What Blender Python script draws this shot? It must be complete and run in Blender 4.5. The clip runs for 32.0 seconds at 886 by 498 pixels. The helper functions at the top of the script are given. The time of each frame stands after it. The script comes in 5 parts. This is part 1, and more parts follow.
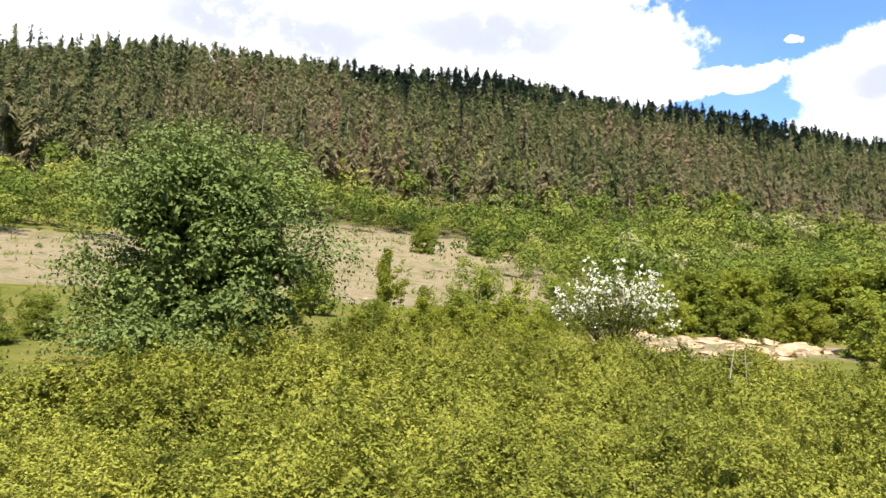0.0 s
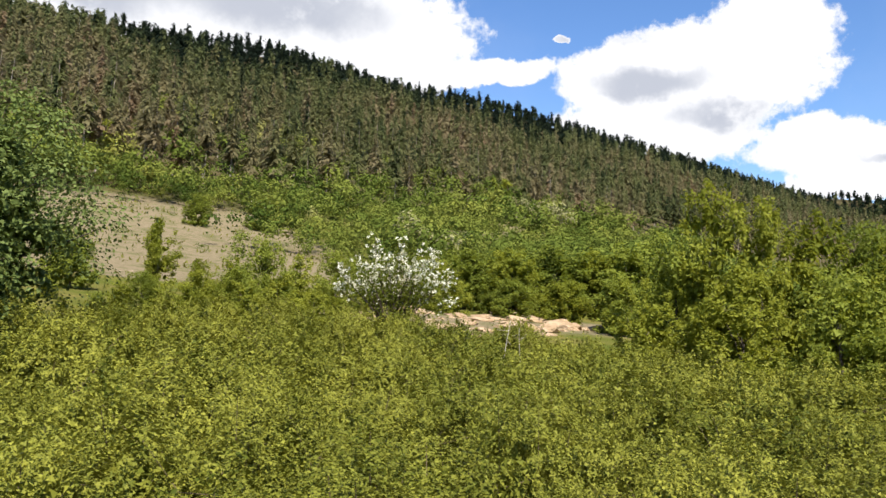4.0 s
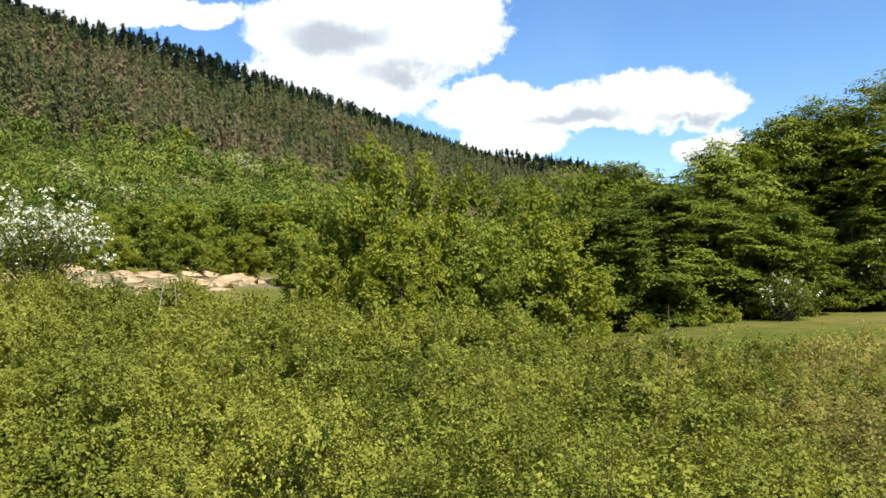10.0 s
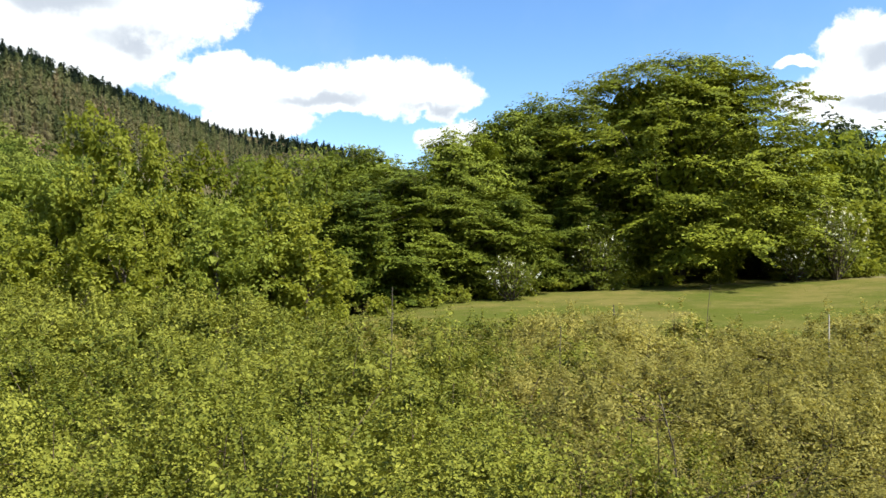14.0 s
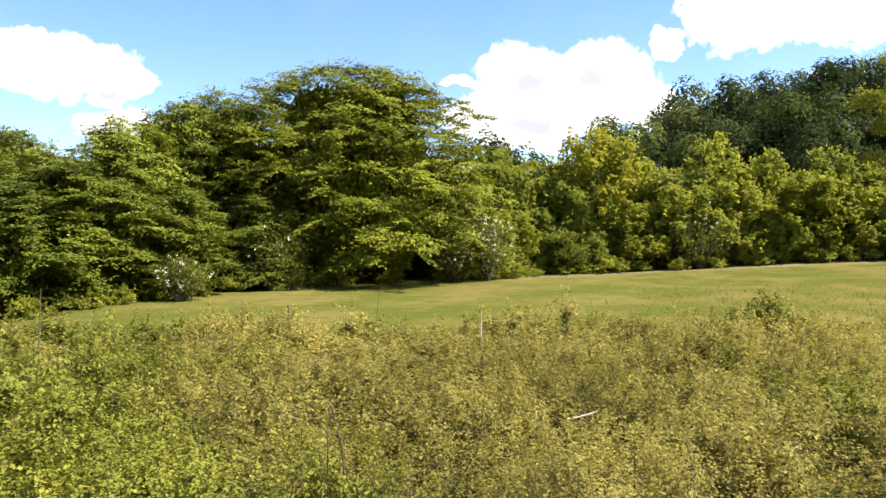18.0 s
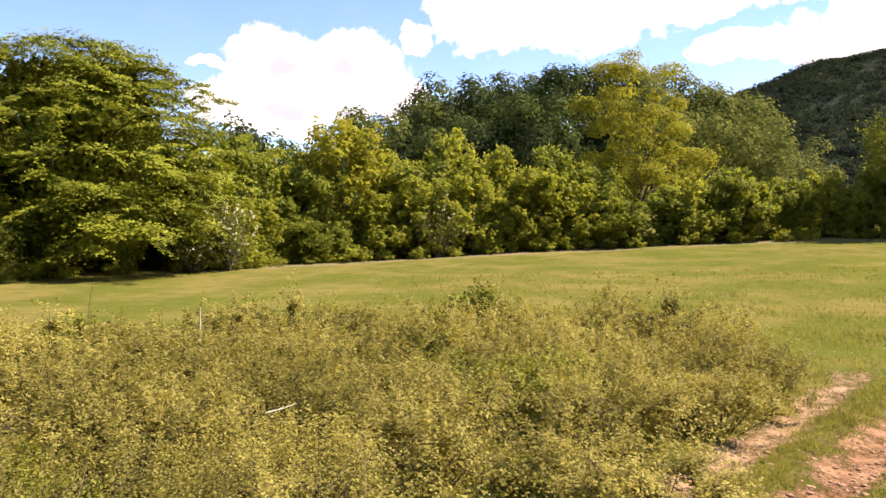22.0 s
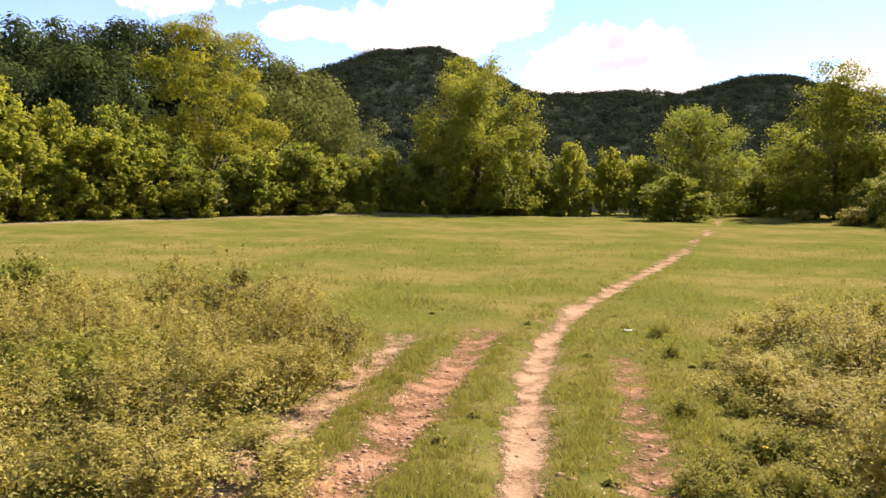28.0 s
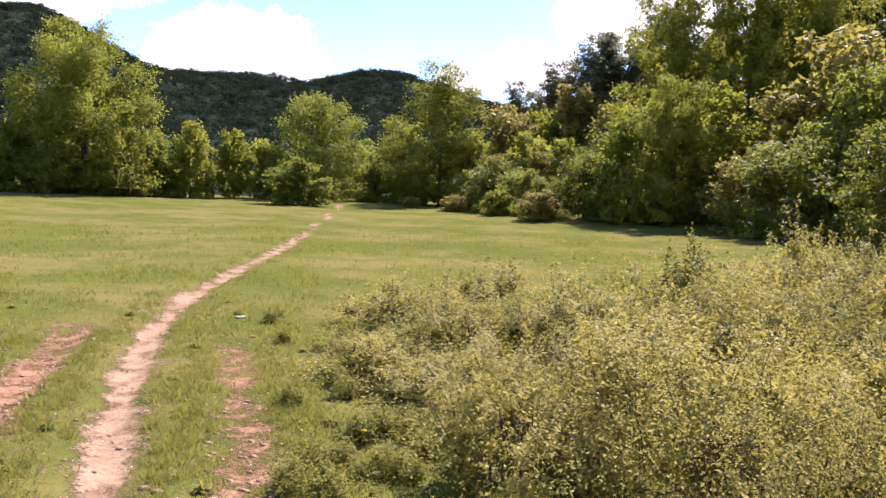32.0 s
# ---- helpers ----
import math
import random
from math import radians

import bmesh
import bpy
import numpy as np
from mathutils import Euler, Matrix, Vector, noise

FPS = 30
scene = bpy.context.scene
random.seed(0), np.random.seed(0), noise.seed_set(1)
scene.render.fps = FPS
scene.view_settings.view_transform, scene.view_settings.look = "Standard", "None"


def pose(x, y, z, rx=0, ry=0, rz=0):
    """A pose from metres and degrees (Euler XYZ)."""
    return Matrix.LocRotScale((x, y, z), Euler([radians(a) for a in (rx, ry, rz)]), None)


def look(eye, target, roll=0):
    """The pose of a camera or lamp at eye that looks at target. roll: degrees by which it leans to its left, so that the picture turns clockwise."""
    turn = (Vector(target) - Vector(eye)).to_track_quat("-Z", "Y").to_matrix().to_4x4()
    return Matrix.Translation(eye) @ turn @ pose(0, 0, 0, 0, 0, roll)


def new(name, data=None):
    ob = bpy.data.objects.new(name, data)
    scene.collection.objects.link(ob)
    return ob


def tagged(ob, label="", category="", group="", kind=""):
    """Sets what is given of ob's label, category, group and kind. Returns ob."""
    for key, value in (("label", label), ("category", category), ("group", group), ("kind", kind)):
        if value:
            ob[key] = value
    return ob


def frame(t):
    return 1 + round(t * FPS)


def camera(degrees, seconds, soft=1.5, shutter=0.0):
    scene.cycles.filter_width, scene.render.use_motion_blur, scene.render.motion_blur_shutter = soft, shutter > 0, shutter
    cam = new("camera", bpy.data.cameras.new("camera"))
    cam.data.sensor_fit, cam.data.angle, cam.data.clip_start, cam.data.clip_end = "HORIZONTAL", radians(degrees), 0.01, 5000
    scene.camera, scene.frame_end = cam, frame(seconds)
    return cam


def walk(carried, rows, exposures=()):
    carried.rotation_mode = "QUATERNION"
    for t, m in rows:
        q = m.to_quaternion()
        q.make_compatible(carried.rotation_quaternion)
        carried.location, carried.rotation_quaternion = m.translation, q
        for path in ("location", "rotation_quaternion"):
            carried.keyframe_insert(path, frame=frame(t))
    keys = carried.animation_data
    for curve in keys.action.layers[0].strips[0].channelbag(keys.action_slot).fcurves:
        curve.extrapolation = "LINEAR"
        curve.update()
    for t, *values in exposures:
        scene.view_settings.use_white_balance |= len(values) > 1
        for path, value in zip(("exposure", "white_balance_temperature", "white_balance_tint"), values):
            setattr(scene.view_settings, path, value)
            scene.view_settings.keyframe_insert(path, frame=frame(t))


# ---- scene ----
cam = camera(58.49, 32.0, soft=1.5)
PATH = [
    (0.0, pose(-0.294, 0.095, 1.624, 97.08, -2.11, -0.07)),
    (0.5, pose(-0.312, 0.140, 1.630, 96.88, -2.02, -3.28)),
    (1.0, pose(-0.324, 0.201, 1.619, 96.59, -1.84, -6.08)),
    (1.5, pose(-0.329, 0.241, 1.616, 96.49, -1.92, -8.01)),
    (2.0, pose(-0.332, 0.269, 1.597, 96.50, -1.58, -9.29)),
    (2.5, pose(-0.363, 0.324, 1.592, 96.40, -1.34, -11.21)),
    (3.0, pose(-0.384, 0.386, 1.587, 96.25, -1.53, -12.46)),
    (3.5, pose(-0.398, 0.427, 1.590, 96.22, -1.94, -14.36)),
    (5.5, pose(-0.409, 0.554, 1.568, 95.44, -1.85, -20.53)),
    (6.0, pose(-0.372, 0.547, 1.559, 95.67, -2.08, -22.27)),
    (6.5, pose(-0.316, 0.565, 1.562, 95.12, -2.03, -23.79)),
    (7.0, pose(-0.222, 0.551, 1.576, 94.58, -1.38, -25.93)),
    (7.5, pose(-0.144, 0.517, 1.585, 94.28, -0.79, -28.66)),
    (8.0, pose(-0.070, 0.513, 1.586, 93.88, -0.37, -30.58)),
    (8.5, pose(-0.014, 0.489, 1.582, 93.34, -0.15, -32.03)),
    (9.0, pose(0.060, 0.441, 1.581, 93.04, -0.17, -33.48)),
    (9.5, pose(0.150, 0.346, 1.586, 93.05, 0.23, -35.32)),
    (10.0, pose(0.238, 0.281, 1.593, 92.93, 0.48, -38.07)),
    (10.5, pose(0.271, 0.203, 1.598, 92.76, 0.55, -40.47)),
    (11.0, pose(0.365, 0.226, 1.603, 92.49, 0.88, -42.77)),
    (11.5, pose(0.439, 0.244, 1.597, 92.28, 0.80, -44.66)),
    (12.0, pose(0.523, 0.263, 1.578, 92.00, 0.81, -46.93)),
    (12.5, pose(0.559, 0.278, 1.575, 91.71, 0.99, -49.71)),
    (13.0, pose(0.551, 0.285, 1.576, 91.71, 0.85, -51.87)),
    (13.5, pose(0.489, 0.266, 1.584, 91.64, 0.76, -53.88)),
    (15.5, pose(0.487, 0.296, 1.598, 91.60, 0.74, -65.23)),
    (16.0, pose(0.500, 0.307, 1.599, 91.77, 0.70, -68.07)),
    (16.5, pose(0.535, 0.311, 1.596, 91.28, 0.60, -71.42)),
    (17.0, pose(0.525, 0.303, 1.602, 91.34, 0.47, -75.11)),
    (17.5, pose(0.530, 0.303, 1.601, 91.48, 0.14, -76.97)),
    (18.0, pose(0.507, 0.265, 1.608, 91.30, 0.16, -79.50)),
    (18.5, pose(0.458, 0.212, 1.621, 90.92, 0.13, -81.96)),
    (19.0, pose(0.411, 0.156, 1.637, 90.69, 0.19, -83.99)),
    (19.5, pose(0.410, 0.119, 1.643, 90.59, 0.03, -86.20)),
    (20.0, pose(0.395, 0.062, 1.658, 90.37, -0.19, -88.95)),
    (20.5, pose(0.348, 0.006, 1.668, 90.25, 0.04, -91.66)),
    (21.0, pose(0.326, -0.019, 1.672, 90.30, 0.14, -93.88)),
    (21.5, pose(0.370, -0.069, 1.670, 90.37, 0.32, -95.69)),
    (22.0, pose(0.405, -0.119, 1.662, 90.36, 0.33, -97.27)),
    (22.5, pose(0.444, -0.164, 1.653, 90.10, 0.23, -100.63)),
    (23.0, pose(0.471, -0.216, 1.646, 90.02, 0.46, -102.08)),
    (23.5, pose(0.490, -0.262, 1.640, 89.98, 0.65, -103.27)),
    (24.0, pose(0.521, -0.327, 1.634, 90.16, 0.87, -104.91)),
    (24.5, pose(0.570, -0.349, 1.634, 90.20, 0.37, -107.52)),
    (25.0, pose(0.539, -0.264, 1.623, 89.87, -0.49, -110.76)),
    (25.5, pose(0.480, -0.190, 1.646, 89.39, -0.40, -113.60)),
    (27.5, pose(0.532, -0.178, 1.699, 88.40, -0.74, -124.34)),
    (28.0, pose(0.570, -0.237, 1.676, 88.25, -0.58, -127.47)),
    (28.5, pose(0.626, -0.299, 1.679, 88.20, -0.73, -132.28)),
    (29.0, pose(0.683, -0.362, 1.667, 88.25, -1.07, -135.58)),
    (29.5, pose(0.715, -0.419, 1.658, 88.30, -1.10, -138.43)),
    (30.0, pose(0.734, -0.515, 1.658, 88.18, -1.37, -141.18)),
    (30.5, pose(0.742, -0.579, 1.647, 87.79, -1.30, -144.71)),
    (31.0, pose(0.720, -0.625, 1.650, 87.56, -1.05, -147.95)),
    (31.5, pose(0.711, -0.675, 1.658, 87.51, -1.09, -150.85)),
    (32.0, pose(0.686, -0.709, 1.658, 87.51, -1.28, -153.95)),
]
EXPOSURES = [(0.0, 1.48, 6500, 11), (3.5, 1.09, 6500, 11), (6.0, 0.85, 6500, 5), (8.0, 1.0, 6450, 4), (13.0, 1.15, 6400, 4), (16.0, 1.43, 6500, 10), (19.0, 1.61, 7000, 16), (23.0, 1.61, 7500, 25), (29.0, 1.56, 7150, 26), (32.0, 1.69, 6050, 32)]
SKY_STRENGTH, SUN_STRENGTH = 0.050, 4.9
walk(cam, PATH, EXPOSURES)

# ---- world, sun ----
SUN_AZ, SUN_EL = 178.0, 50.0        # degrees clockwise from +y, and above the horizon


def heading(az, el=0.0):
    a, e = radians(az), radians(el)
    return Vector((math.sin(a) * math.cos(e), math.cos(a) * math.cos(e), math.sin(e)))


class Nodes:
    """A thin wrapper that adds and links shader nodes."""

    def __init__(self, tree):
        self.t = tree
        tree.nodes.clear()

    def n(self, kind, ins=None, **props):
        node = self.t.nodes.new(kind)
        if "operation" in props:
            node.operation = props["operation"]
        if "use_clamp" in props:
            node.use_clamp = props["use_clamp"]
        if "data_type" in props:
            node.data_type = props["data_type"]
        if "interpolation_type" in props:
            node.interpolation_type = props["interpolation_type"]
        if "attribute_name" in props:
            node.attribute_name = props["attribute_name"]
        for k, v in (ins or {}).items():
            if isinstance(v, bpy.types.NodeSocket):
                self.t.links.new(v, node.inputs[k])
            else:
                node.inputs[k].default_value = v
        return node

    def math(self, op, a, b=0.0, c=0.0, clamp=False):
        return self.n("ShaderNodeMath", {0: a, 1: b, 2: c}, operation=op, use_clamp=clamp).outputs[0]

    def mix(self, fac, a, b):
        node = self.n("ShaderNodeMix", {0: fac, 6: a, 7: b}, data_type="RGBA")
        return node.outputs[2]

    def ramp(self, fac, lo, hi):
        return self.n("ShaderNodeMapRange", {0: fac, 1: lo, 2: hi}, interpolation_type="SMOOTHSTEP").outputs[0]

    def noise(self, vec, scale, detail=4.0, rough=0.55, dist=0.0):
        return self.n("ShaderNodeTexNoise", {"Vector": vec, "Scale": scale, "Detail": detail, "Roughness": rough, "Distortion": dist}).outputs[0]


# clouds: azimuth, elevation, half width, half height (degrees)
CLOUDS = [
    (-26, 22, 14, 7), (-4, 23, 14, 6), (9, 20.5, 8.5, 4), (2, 31, 20, 7), (19.5, 18.7, 4.6, 0.9),
    (34.5, 18.4, 7.6, 3.3), (38.6, 20.6, 4.0, 3.0), (29, 18, 4.6, 2.4), (31, 14.5, 7, 2.2), (24.3, 21, 0.6, 0.35),
    (41.5, 13.2, 4, 1.8), (47, 12.8, 5, 1.6), (53, 13.1, 5, 1.8), (57, 12.3, 2.6, 1.2), (43, 10.6, 4, 1.2), (57, 9.5, 2.4, 1.1),
    (80.6, 13.3, 1.3, 0.35), (85, 13.2, 2.9, 2.5), (90.5, 12.4, 4.3, 2.8), (84.5, 10.5, 4.6, 2.0), (94, 11.4, 2.5, 1.6), (95.5, 15.3, 1.2, 0.8),
    (101, 17.4, 4.4, 2.9), (108, 17.6, 6, 3.2), (114, 17.4, 4.5, 1.7), (124, 18.4, 8, 1.8), (118.5, 13.9, 4.2, 0.9), (126, 13.9, 6, 1.9), (130.5, 15.3, 4, 2.2),
    (105.6, 12.4, 0.9, 0.4), (107.4, 12.0, 0.6, 0.4),
    (139.3, 11.4, 4.6, 2.4), (142.8, 10.1, 2.7, 1.4), (136.5, 10.5, 3, 2),
    (155.8, 9.6, 2.2, 1.1), (160, 10.4, 3.2, 1.6), (164.4, 14.5, 2.6, 2.8), (170, 15, 6, 4),
    (200, 24, 16, 6), (240, 26, 18, 6), (285, 22, 16, 6), (320, 25, 15, 6),
]
# grey undersides of the clouds, in the same terms
BASES = [
    (-17, 22.2, 4.4, 1.8), (-9.5, 21.3, 4.6, 1.3), (3, 22.2, 6.5, 1.5), (-27, 23, 3, 1.5), (30.5, 17.6, 3, 0.8), (35.2, 15.5, 3, 0.8), (27, 21, 3, 0.8),
    (56, 11.5, 2.4, 0.5), (48, 12.2, 3, 0.4), (85.8, 13.2, 1.5, 0.7), (90.2, 13.1, 1.5, 0.6), (88, 10.2, 3.6, 0.5), (139.4, 12.8, 1.0, 0.4), (140.6, 11.4, 2, 0.4), (164.5, 15.2, 2.4, 0.9),
]


def build_world():
    world = bpy.data.worlds.new("sky")
    scene.world = world
    world.use_nodes = True
    k = Nodes(world.node_tree)
    sky = k.n("ShaderNodeTexSky")
    sky.sky_type, sky.sun_disc = "NISHITA", False
    sky.sun_elevation, sky.sun_rotation = radians(SUN_EL), radians(SUN_AZ)
    sky.altitude, sky.air_density, sky.dust_density, sky.ozone_density = 500.0, 1.0, 0.06, 1.2
    vec = k.n("ShaderNodeTexCoord").outputs["Generated"]
    pos = vec
    for scale, far in ((11.0, 0.045), (34.0, 0.020)):     # billows of two sizes
        warp = k.n("ShaderNodeTexNoise", {"Vector": vec, "Scale": scale, "Detail": 5.0, "Roughness": 0.6})
        off = k.n("ShaderNodeVectorMath", {0: warp.outputs["Color"], 1: (0.5, 0.5, 0.5)}, operation="SUBTRACT").outputs[0]
        off = k.n("ShaderNodeVectorMath", {0: off, "Scale": far}, operation="SCALE").outputs[0]
        pos = k.n("ShaderNodeVectorMath", {0: pos, 1: off}, operation="ADD").outputs[0]
    xyz = k.n("ShaderNodeSeparateXYZ", {0: pos})
    az = k.math("ARCTAN2", xyz.outputs[0], xyz.outputs[1])
    el = k.math("ARCSINE", xyz.outputs[2])

    def heap(rows, blend):
        total = None
        for a, e, w, h in rows:
            d = k.math("SUBTRACT", az, radians(a if a <= 180 else a - 360))
            d = k.math("WRAP", d, math.pi, -math.pi)
            u = k.math("DIVIDE", d, radians(w * 1.16))
            v = k.math("DIVIDE", k.math("SUBTRACT", el, radians(e)), radians(h * 1.16))
            q = k.math("ADD", k.math("MULTIPLY", u, u), k.math("MULTIPLY", v, v))
            b = k.math("SUBTRACT", 1.0, q)
            total = b if total is None else k.math("SMOOTH_MAX", total, b, blend)
        return total

    fine = k.noise(vec, 46.0, 8.0, 0.62)
    soft = k.noise(vec, 16.0, 4.0, 0.55)
    dens = k.math("ADD", heap(CLOUDS, 0.5), k.math("MULTIPLY", k.math("SUBTRACT", fine, 0.5), 1.5))
    mask = k.ramp(dens, -0.06, 0.34)
    under = k.math("ADD", heap(BASES, 0.6), k.math("MULTIPLY", k.math("SUBTRACT", soft, 0.5), 1.6))
    grey = k.math("MULTIPLY", k.ramp(under, -0.9, 0.9), k.ramp(dens, 0.05, 0.8))
    white = k.mix(k.math("MULTIPLY", grey, 0.85), (10.6, 10.7, 11.0, 1.0), (5.1, 5.5, 6.5, 1.0))
    wisp = k.math("MULTIPLY", k.ramp(k.noise(pos, 3.0, 5.0, 0.6), 0.45, 0.8), 0.12)
    blue = k.n("ShaderNodeHueSaturation", {"Hue": 0.507, "Saturation": 1.22, "Value": 2.05, "Color": sky.outputs[0]}).outputs[0]
    sky_c = k.mix(wisp, blue, (9.0, 9.3, 9.8, 1.0))
    col = k.mix(mask, sky_c, white)
    bg = k.n("ShaderNodeBackground", {0: col, 1: SKY_STRENGTH})
    k.n("ShaderNodeOutputWorld", {0: bg.outputs[0]})


build_world()
sun = new("sun", bpy.data.lights.new("sun", "SUN"))
sun.data.energy, sun.data.angle, sun.data.color = SUN_STRENGTH, radians(0.6), (1.0, 0.94, 0.83)
sun.matrix_world = look(heading(SUN_AZ, SUN_EL) * 100, (0, 0, 0))


# ---- materials ----
def material(name):
    m = bpy.data.materials.new(name)
    m.use_nodes = True
    return m, Nodes(m.node_tree)


def leaf_material(name, dark, light, glow=0.35, rough=0.65, tint=None, spread=1.0, gloss=0.2):
    """Thin leaves: colour varies leaf by leaf and plant by plant; part of the light passes through."""
    m, k = material(name)
    isl = k.n("ShaderNodeNewGeometry").outputs["Random Per Island"]
    obj = k.n("ShaderNodeObjectInfo").outputs["Random"]
    pos = k.n("ShaderNodeNewGeometry").outputs["Position"]
    big = k.noise(pos, 0.55, 2.0)
    f = k.math("MULTIPLY_ADD", isl, 0.40 * spread, k.math("MULTIPLY", k.ramp(big, 0.3, 0.7), 0.35))
    f = k.math("ADD", f, k.math("MULTIPLY", k.math("SUBTRACT", obj, 0.35), 0.35), clamp=True)
    col = k.mix(f, (*dark, 1), (*light, 1))
    if tint:
        pale = k.ramp(isl, tint[3], tint[3] + 0.02)
        col = k.mix(pale, col, (*tint[:3], 1))
    bs = k.n("ShaderNodeBsdfPrincipled", {"Base Color": col, "Roughness": rough, "Specular IOR Level": gloss})
    tr = k.n("ShaderNodeBsdfTranslucent", {"Color": k.mix(0.35, col, (light[0] * 1.3, light[1] * 1.25, light[2] * 0.6, 1))})
    mx = k.n("ShaderNodeMixShader", {0: glow, 1: bs.outputs[0], 2: tr.outputs[0]})
    k.n("ShaderNodeOutputMaterial", {0: mx.outputs[0]})
    return m


def bark_material(name, a, b, scale=9.0):
    m, k = material(name)
    co = k.n("ShaderNodeTexCoord").outputs["Object"]
    st = k.n("ShaderNodeMapping", {0: co, 3: (1, 1, 0.25)}).outputs[0]
    f = k.noise(st, scale, 6.0, 0.65)
    col = k.mix(k.ramp(f, 0.35, 0.65), (*a, 1), (*b, 1))
    bump = k.n("ShaderNodeBump", {"Height": f, "Distance": 0.02, "Strength": 0.7}).outputs[0]
    bs = k.n("ShaderNodeBsdfPrincipled", {"Base Color": col, "Roughness": 0.95, "Specular IOR Level": 0.05, "Normal": bump})
    k.n("ShaderNodeOutputMaterial", {0: bs.outputs[0]})
    return m


def ground_material():
    """Meadow grass with bare sandy earth where the masks 'dirt' and 'sand' say so, dry grass on the slope."""
    m, k = material("meadow_ground")
    pos = k.n("ShaderNodeNewGeometry").outputs["Position"]
    dirt = k.n("ShaderNodeAttribute", attribute_name="dirt").outputs["Fac"]
    sand = k.n("ShaderNodeAttribute", attribute_name="sand").outputs["Fac"]
    wood = k.n("ShaderNodeAttribute", attribute_name="wood").outputs["Fac"]
    n1 = k.noise(pos, 0.35, 5.0, 0.6)
    n2 = k.noise(pos, 3.2, 7.0, 0.7)
    n3 = k.noise(pos, 30.0, 5.0, 0.7)
    n4 = k.noise(pos, 1.3, 4.0, 0.6)
    g = k.mix(k.ramp(n1, 0.38, 0.64), (0.077, 0.089, 0.016, 1), (0.135, 0.117, 0.034, 1))
    g = k.mix(k.math("MULTIPLY", k.ramp(n4, 0.45, 0.70), 0.5), g, (0.049, 0.071, 0.012, 1))
    g = k.mix(k.math("MULTIPLY", k.ramp(n2, 0.50, 0.75), 0.45), g, (0.178, 0.141, 0.063, 1))
    g = k.mix(k.math("MULTIPLY", k.ramp(n3, 0.5, 0.8), 0.45), g, (0.174, 0.144, 0.067, 1))
    e = k.mix(k.ramp(n2, 0.3, 0.7), (0.192, 0.120, 0.065, 1), (0.325, 0.224, 0.136, 1))
    e = k.mix(k.math("MULTIPLY", k.ramp(n3, 0.55, 0.75), 0.6), e, (0.178, 0.104, 0.059, 1))
    red = k.n("ShaderNodeAttribute", attribute_name="red").outputs["Fac"]
    e = k.mix(red, e, k.mix(k.ramp(n2, 0.3, 0.65), (0.126, 0.063, 0.033, 1), (0.281, 0.163, 0.092, 1)))
    dry = k.mix(k.ramp(n2, 0.35, 0.65), (0.141, 0.117, 0.065, 1), (0.215, 0.170, 0.110, 1))
    dry = k.mix(k.math("MULTIPLY", k.ramp(k.noise(pos, 0.45, 6.0, 0.7), 0.47, 0.64), 0.7), dry, (0.092, 0.096, 0.033, 1))
    stone = k.mix(k.ramp(n2, 0.4, 0.65), (0.311, 0.215, 0.141, 1), (0.444, 0.333, 0.237, 1))
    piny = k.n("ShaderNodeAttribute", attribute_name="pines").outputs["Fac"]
    # far wood floor: the mountain's cloud shade is put into this dark colour
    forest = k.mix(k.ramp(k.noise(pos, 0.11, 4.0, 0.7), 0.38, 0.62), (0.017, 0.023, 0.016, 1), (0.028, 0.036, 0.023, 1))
    ragged = k.math("ADD", dirt, k.math("MULTIPLY", k.math("SUBTRACT", n2, 0.5), 1.9))
    ragged = k.math("ADD", ragged, k.math("MULTIPLY", k.math("SUBTRACT", n3, 0.5), 1.8))
    col = k.mix(k.ramp(sand, 0.12, 0.45), g, dry)
    col = k.mix(k.ramp(k.math("ADD", sand, k.math("MULTIPLY", k.math("SUBTRACT", n2, 0.5), 0.8)), 1.3, 1.55), col, stone)
    col = k.mix(k.ramp(ragged, 0.38, 0.66), col, e)
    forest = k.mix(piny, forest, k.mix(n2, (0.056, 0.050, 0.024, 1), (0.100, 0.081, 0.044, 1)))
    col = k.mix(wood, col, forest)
    n5 = k.noise(pos, 11.0, 6.0, 0.65)
    hgt = k.math("ADD", k.math("MULTIPLY", n2, 0.5), k.math("MULTIPLY", n3, 0.35))
    hgt = k.math("ADD", hgt, k.math("MULTIPLY", k.math("MULTIPLY", n5, 0.6), k.ramp(ragged, 0.3, 0.8)))
    bump = k.n("ShaderNodeBump", {"Height": hgt, "Distance": 0.045, "Strength": 0.9}).outputs[0]
    bs = k.n("ShaderNodeBsdfPrincipled", {"Base Color": col, "Roughness": 1.0, "Specular IOR Level": 0.0, "Normal": bump})
    k.n("ShaderNodeOutputMaterial", {0: bs.outputs[0]})
    return m


def plain_material(name, a, b, scale=12.0, rough=0.8, bump=0.01):
    m, k = material(name)
    pos = k.n("ShaderNodeTexCoord").outputs["Object"]
    f = k.noise(pos, scale, 6.0, 0.65)
    col = k.mix(k.ramp(f, 0.3, 0.7), (*a, 1), (*b, 1))
    bp = k.n("ShaderNodeBump", {"Height": f, "Distance": bump, "Strength": 0.8}).outputs[0]
    bs = k.n("ShaderNodeBsdfPrincipled", {"Base Color": col, "Roughness": rough, "Specular IOR Level": 0.08, "Normal": bp})
    k.n("ShaderNodeOutputMaterial", {0: bs.outputs[0]})
    return m


